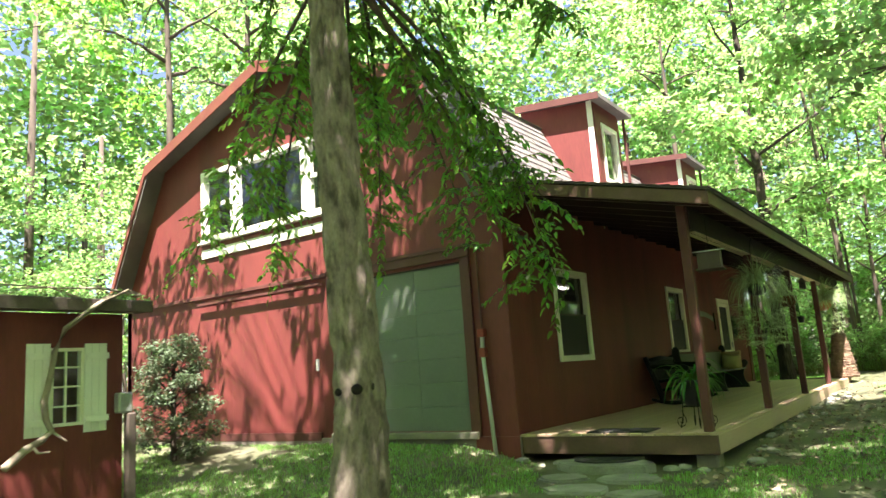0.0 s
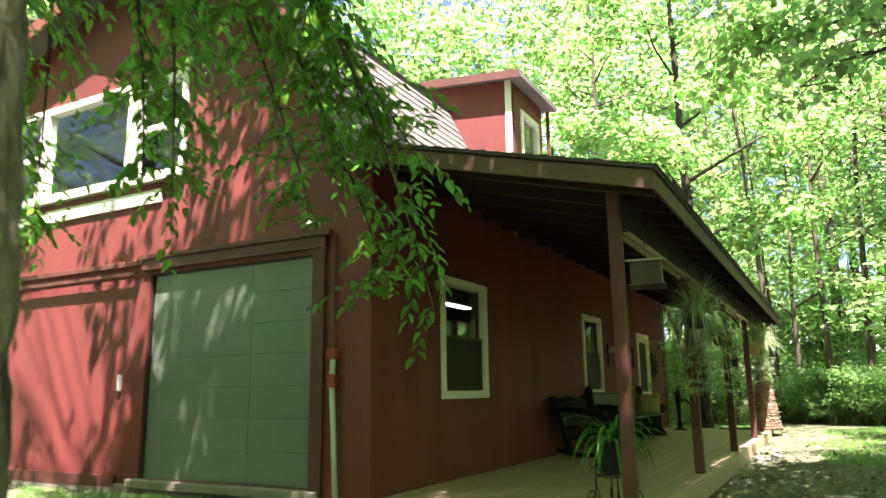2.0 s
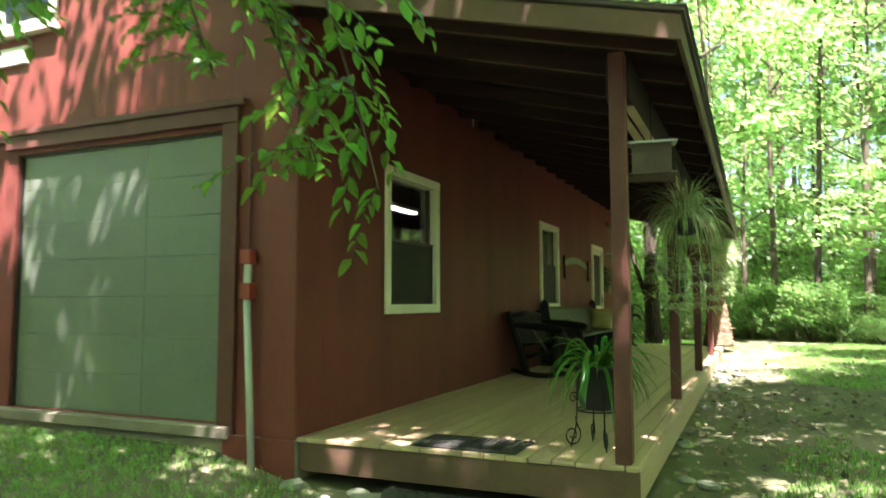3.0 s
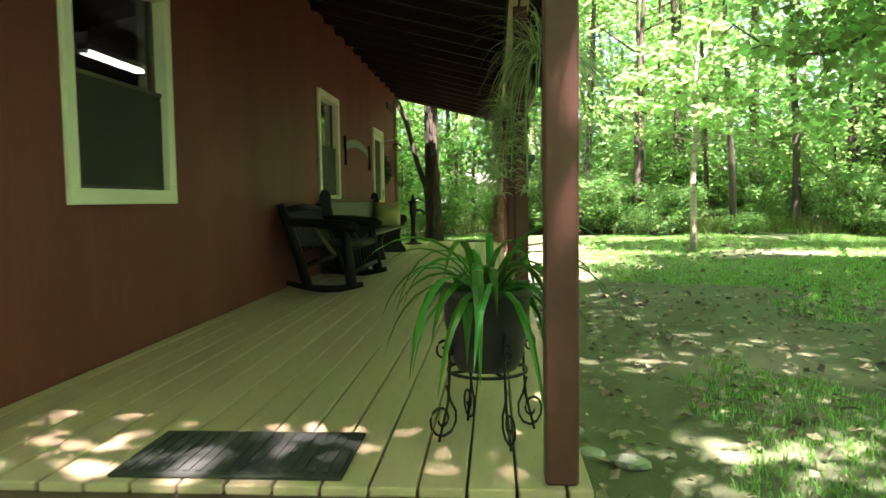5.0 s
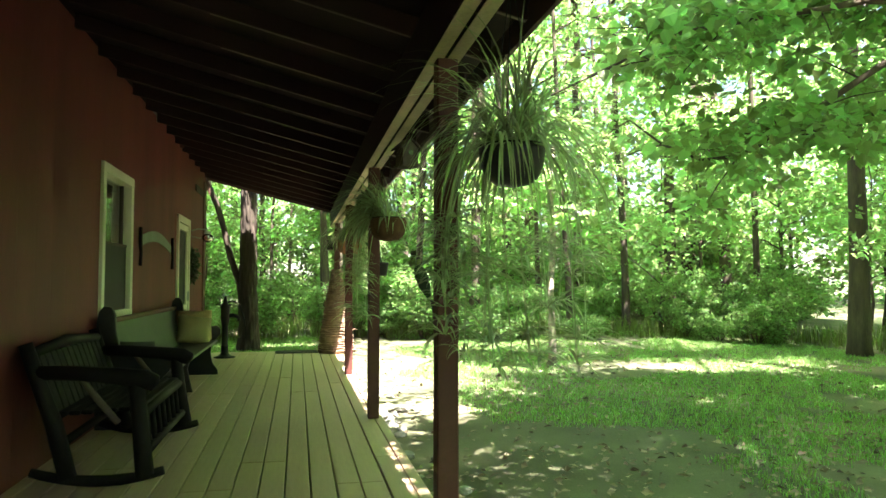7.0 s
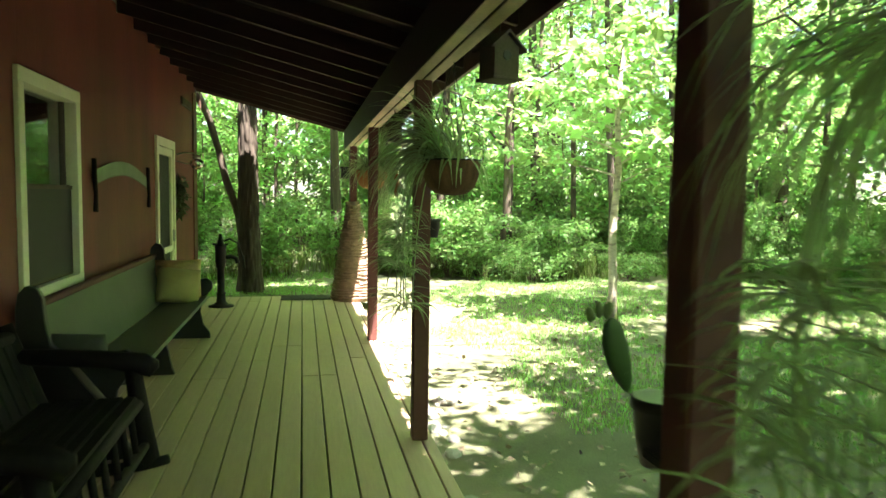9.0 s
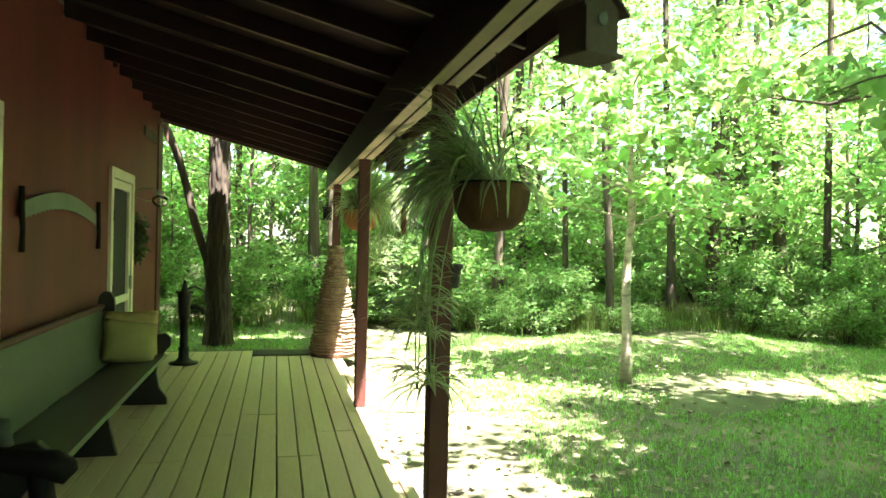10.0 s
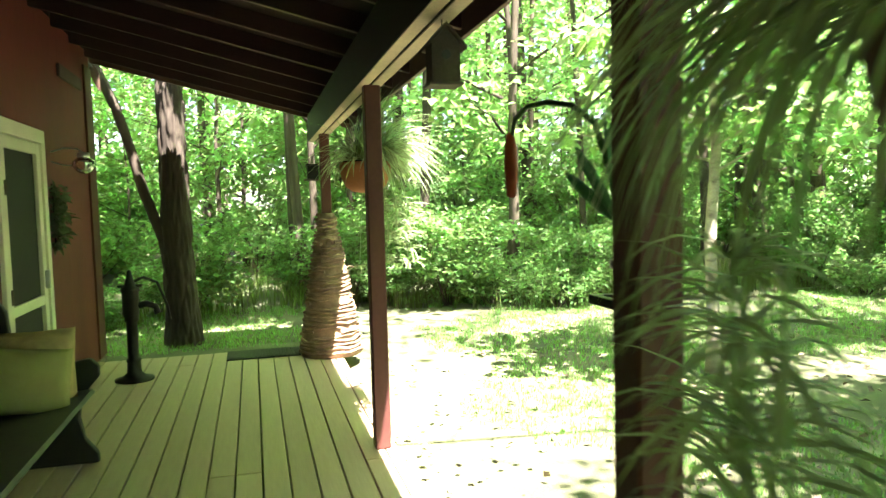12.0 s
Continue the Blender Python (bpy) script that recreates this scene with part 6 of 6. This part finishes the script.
def build_shade_limbs():
    """Limbs added high, mostly out of view, to keep the house corner in the shade."""
    b = thing("high_branch", "leafy high limbs added to shade the house corner and gable", "branch", group="yard trees")
    rng = random.Random(171)
    root = Vector((1.1, -4.1, 5.2))
    clumps = []
    for k in range(16):
        wx, wz = rng.uniform(-2.4, 0.5), rng.uniform(0.2, 2.3)
        s = rng.uniform(4.6, 7.5)
        tip = Vector((wx + 0.19 * s, -0.39 * s, wz + s))
        bm = bmesh.new()
        tube(bm, limb_points(root + Vector((0, 0, rng.uniform(0, 2))), tip, 5, 0.25, rng), [0.03, 0.022, 0.015, 0.009, 0.004], 6)
        part("limb", bm, BARKDARK, b, smooth=True)
        clumps.append((*tip, rng.uniform(0.5, 0.75)))
    # small clumps added to throw shadow streaks on the gable
    for k in range(30):
        wx, wz = rng.uniform(-8.2, -2.9), rng.uniform(0.0, 3.2)
        s = rng.uniform(4.5, 7.0)
        tip = Vector((wx + 0.19 * s, -0.39 * s, wz + s))
        bm = bmesh.new()
        tube(bm, limb_points(root + Vector((-1.5, 0.3, rng.uniform(1.5, 3))), tip, 5, 0.25, rng), [0.012, 0.010, 0.008, 0.006, 0.003], 5)
        part("limb", bm, BARKDARK, b, smooth=True)
        clumps.append((*tip, rng.uniform(0.16, 0.30)))
    data_part("leaves", leaf_mesh("leaves", clumps, 90, 0.12, LEAFNEAR, 172, flat=0.5, detail=True, ratio=0.6), b)


build_shade_limbs()


def build_knots():
    """Old branch scars on the lawn tree's trunk."""
    tree = next(o for o in bpy.data.objects if o.name == "cherry_tree")
    for k, (a, z, w) in enumerate(((-78, 1.165, 0.030), (-40, 1.175, 0.042), (1, 1.185, 0.034))):
        bm = bmesh.new()
        bmesh.ops.create_icosphere(bm, subdivisions=2, radius=1.0)
        for v in bm.verts:
            v.co = Vector((v.co.x * 0.014, v.co.y * w, v.co.z * w * 0.9))
        ob = part("knot_hole", bm, DARKWOOD, tree, "dark rotted knot hole", smooth=True)
        ob.matrix_basis = pose(0.196 * math.cos(radians(a)), 0.196 * math.sin(radians(a)), z, 0, 0, a)


build_knots()


def build_maple_limbs():
    """Long dark limbs of the maple beside the lawn, with flat sprays of leaves."""
    b = thing("maple_limbs", "long dark maple limbs spreading over the lawn", "branch", group="yard trees")
    rng = random.Random(81)
    root = (9.6, 5.2, 3.6)
    ways = [(root, (8.6, 7.0, 3.4), (7.2, 8.6, 2.6), (6.3, 9.4, 3.1)), (root, (8.2, 7.0, 4.6), (6.6, 8.0, 4.5), (5.2, 8.6, 4.2)),
            ((9.6, 5.2, 4.6), (8.0, 6.6, 5.6), (6.4, 7.4, 5.6), (4.9, 8.0, 5.4)), ((9.6, 5.2, 4.4), (9.0, 7.6, 5.0), (8.4, 9.4, 4.9), (7.6, 10.8, 4.6)),
            ((9.6, 5.2, 4.9), (7.4, 5.8, 6.0), (5.8, 6.0, 6.4), (4.4, 6.0, 6.2)), (root, (9.2, 7.8, 3.9), (8.8, 9.6, 3.7), (8.6, 11.2, 3.5)),
            ((9.6, 5.2, 4.9), (6.5, 4.5, 5.9), (4.5, 4.0, 5.7), (2.9, 4.2, 5.2)), ((9.6, 5.2, 5.2), (6.5, 6.5, 6.7), (4.6, 7.2, 6.7), (2.6, 7.6, 6.1)), ((9.6, 5.2, 4.6), (7.0, 3.2, 5.1), (5.2, 2.6, 4.6), (3.7, 2.6, 4.1)),
            ((9.6, 5.2, 4.6), (7.4, 5.2, 4.5), (6.3, 6.3, 1.4), (4.8, 6.4, 2.75)), ((9.6, 5.2, 4.3), (7.4, 5.8, 3.7), (5.6, 6.0, 4.1), (3.8, 6.0, 2.85))]
    clumps = []
    for w in ways:
        q = [Vector(p) for p in w]
        pts = []
        for i in range(13):
            t = i / 12
            p = q[0] * (1 - t) ** 3 + q[1] * 3 * t * (1 - t) ** 2 + q[2] * 3 * t * t * (1 - t) + q[3] * t ** 3
            pts.append(p + Vector((rng.uniform(-1, 1), rng.uniform(-1, 1), rng.uniform(-1, 1))) * 0.05)
        bm = bmesh.new()
        tube(bm, pts, [0.05 * (1 - i / 12.6) + 0.006 for i in range(13)], 7)
        part("limb", bm, BARKDARK, b, smooth=True)
        bm = bmesh.new()
        for k in range(16):
            i = rng.randint(3, 12)
            way = Vector((rng.uniform(-1, 1), rng.uniform(-1, 1), rng.uniform(-0.25, 0.3))).normalized()
            L = rng.uniform(0.5, 1.2)
            tube(bm, [pts[i], pts[i] + way * L * 0.5 + Vector((0, 0, 0.03)), pts[i] + way * L], [0.011, 0.007, 0.003], 5, cap=False)
            for s in (0.6, 1.0):
                c = pts[i] + way * L * s
                clumps.append((c.x, c.y, c.z, rng.uniform(0.35, 0.7)))
        tagged(part("twig", bm, BARKDARK, b), kind="stuff")
    clumps = [c for c in clumps if open_sky(*c[:3])]
    data_part("leaves", leaf_mesh("leaves", clumps, 58, 0.12, LEAF, 82, flat=0.3, detail=True, ratio=0.85), b)


build_maple_limbs()


def build_juniper():
    rng = random.Random(91)
    x, y = -5.25, -1.3
    t = thing("juniper_bush", "grey-green juniper bush between shed and house", "bush", pose(x, y, ground_z(x, y)))
    bm = bmesh.new()
    clumps = []
    for k in range(22):
        a, f = k * 2.4, (k + 1) / 22
        r = 0.75 * (1.1 - 0.7 * f) * rng.uniform(0.7, 1.1)
        tip = (r * math.cos(a), r * math.sin(a), 0.15 + 1.65 * f)
        tube(bm, limb_points((0, 0, 0.1 + 1.2 * f), tip, 4, 0.04, rng), [0.018, 0.013, 0.008, 0.003], 5)
        clumps += [(*tip, 0.2), (tip[0] * 0.7, tip[1] * 0.7, tip[2] - 0.05, 0.22)]
    tube(bm, [(0, 0, -0.05), (0, 0, 0.8), (0.03, 0, 1.7)], [0.05, 0.04, 0.01], 7)
    tagged(part("stem", bm, BARKDARK, t), kind="stuff")
    data_part("foliage", leaf_mesh("foliage", clumps, 210, 0.07, CONIFER, 92, flat=0.6, ratio=0.4), t)


build_juniper()


def blades(name, label, category, spots, height, width, mat, seed, per=5):
    """Tufts of grass: thin bent blades gathered on given spots."""
    r = np.random.default_rng(seed)
    s = np.repeat(np.array(spots, float), per, axis=0)
    n = len(s)
    s[:, :2] += r.normal(size=(n, 2)) * 0.03
    a = r.uniform(0, 2 * math.pi, n)
    h = height * r.uniform(0.4, 1.2, n)
    lean = r.uniform(0.1, 0.8, n)
    d = np.stack([np.cos(a), np.sin(a), np.zeros(n)], 1)
    side = np.stack([-np.sin(a), np.cos(a), np.zeros(n)], 1) * (width * r.uniform(0.6, 1.3, n))[:, None]
    up = np.array([0, 0, 1.0])
    p0 = s
    p1 = s + up * (h * 0.6)[:, None] + d * (h * lean * 0.3)[:, None]
    p2 = s + up * (h * (1 - 0.25 * lean))[:, None] + d * (h * lean)[:, None]
    v = np.stack([p0 - side, p0 + side, p1 + side * 0.7, p1 - side * 0.7, p2], 1).reshape(-1, 3)
    b = np.arange(n)[:, None] * 5
    f = (b + [[0, 1, 2, 3]]).tolist() + (b + [[3, 2, 4]]).tolist()
    ob = new(name, mesh_from(name, v.tolist(), f, mat))
    return tagged(ob, label, category, kind="stuff")


def on_lawn(x, y):
    if -9.2 < x < PX + 0.12 and -0.12 < y < NORTH + 0.1:
        return False
    if -6.8 < x < -3.6 and -6.4 < y < -2.9:
        return False
    if 0.5 < x < 2.1 and -0.75 < y < 0:
        return False
    return True


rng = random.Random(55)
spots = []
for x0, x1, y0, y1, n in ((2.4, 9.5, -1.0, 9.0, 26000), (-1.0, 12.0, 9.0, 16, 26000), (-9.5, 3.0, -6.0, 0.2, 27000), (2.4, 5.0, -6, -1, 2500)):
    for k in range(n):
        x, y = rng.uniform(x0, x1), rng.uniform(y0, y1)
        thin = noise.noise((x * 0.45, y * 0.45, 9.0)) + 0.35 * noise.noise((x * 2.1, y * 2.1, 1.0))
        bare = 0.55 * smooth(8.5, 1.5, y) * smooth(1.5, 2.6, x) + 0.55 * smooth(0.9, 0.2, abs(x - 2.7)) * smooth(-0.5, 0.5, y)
        # grass thinned in an ellipse: pale soil stands in for the glade's sunlight
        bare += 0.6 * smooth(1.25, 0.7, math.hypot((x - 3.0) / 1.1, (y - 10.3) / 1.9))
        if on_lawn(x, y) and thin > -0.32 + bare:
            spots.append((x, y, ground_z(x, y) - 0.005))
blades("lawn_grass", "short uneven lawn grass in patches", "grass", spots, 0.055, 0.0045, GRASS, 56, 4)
spots = []
for k in range(3600):
    x = rng.uniform(-3, 15)
    if noise.noise((x * 0.8, k * 0.001, 3.0)) + 0.5 * noise.noise((x * 2.7, 0.5, 8.0)) < -0.05:
        continue
    y = wood_edge(x) + rng.uniform(-0.5, 3.0)
    if x < 11.5:
        spots.append((x, y, ground_z(x, y) - 0.01))
    elif y > 9:
        spots.append((x, rng.uniform(9, 14), ground_z(x, y) - 0.01))
blades("tall_grass", "tall weedy grass along the wood's edge", "grass", spots, 0.45, 0.007, TALLGRASS, 57, 5)


def litter():
    r = np.random.default_rng(58)
    P = []
    while len(P) < 5200:
        x, y = r.uniform(2.4, 9.0), r.uniform(-1.5, 12.0)
        if r.random() < (1.0 if y < 5.5 else 0.35):
            P.append((x, y, ground_z(x, y) + 0.02 + r.uniform(0, 0.02)))
    P = np.array(P)
    n = len(P)
    N = r.normal(size=(n, 3)) * 0.45 + [0, 0, 1]
    H = r.normal(size=(n, 3))
    H[:, 2] *= 0.15
    L = r.uniform(0.03, 0.085, n)
    v, f = leaves(P, N, H, L, L * 0.7, fold=0.15)
    ob = new("leaf_litter", mesh_from("leaf_litter", v.tolist(), f.tolist(), LITTER))
    tagged(ob, "dry brown fallen leaves scattered on the lawn", "leaves", kind="stuff")


litter()

# ---------------------------------------------------------------- porch planks, one by one
def plank_mesh(w, length):
    bm = bmesh.new()
    box(bm, 0, 0, -0.03, w, length, 0.0, bevel=0.004)
    me = bpy.data.meshes.new("plank")
    bm.to_mesh(me)
    bm.free()
    me.materials.append(DECK)
    return me


PW = 0.147
rng = random.Random(88)
lengths = {}
for i in range(17):
    x0, x1 = max(0.006, 0.095 + (i - 1) * PW), min(0.095 + i * PW, PX - 0.005)
    cut = (4.88, 4.27, 3.66)[i % 3] if i % 2 else (3.66, 4.88, 4.27)[i % 3]
    y = 0.0
    while y < PEND - 0.05:
        L = min(cut, PEND - y)
        if PEND - y - L < 0.5:
            L = PEND - y
        key = (round(L, 2), round(x1 - x0, 3))
        if key not in lengths:
            lengths[key] = plank_mesh(key[1] - 0.009, key[0] - 0.004)
        data_part("plank", lengths[key], porch, pose(x0, y, rng.uniform(-0.0015, 0.0015), 0, 0, rng.uniform(-0.02, 0.02)))
        y += L
        cut = 4.27
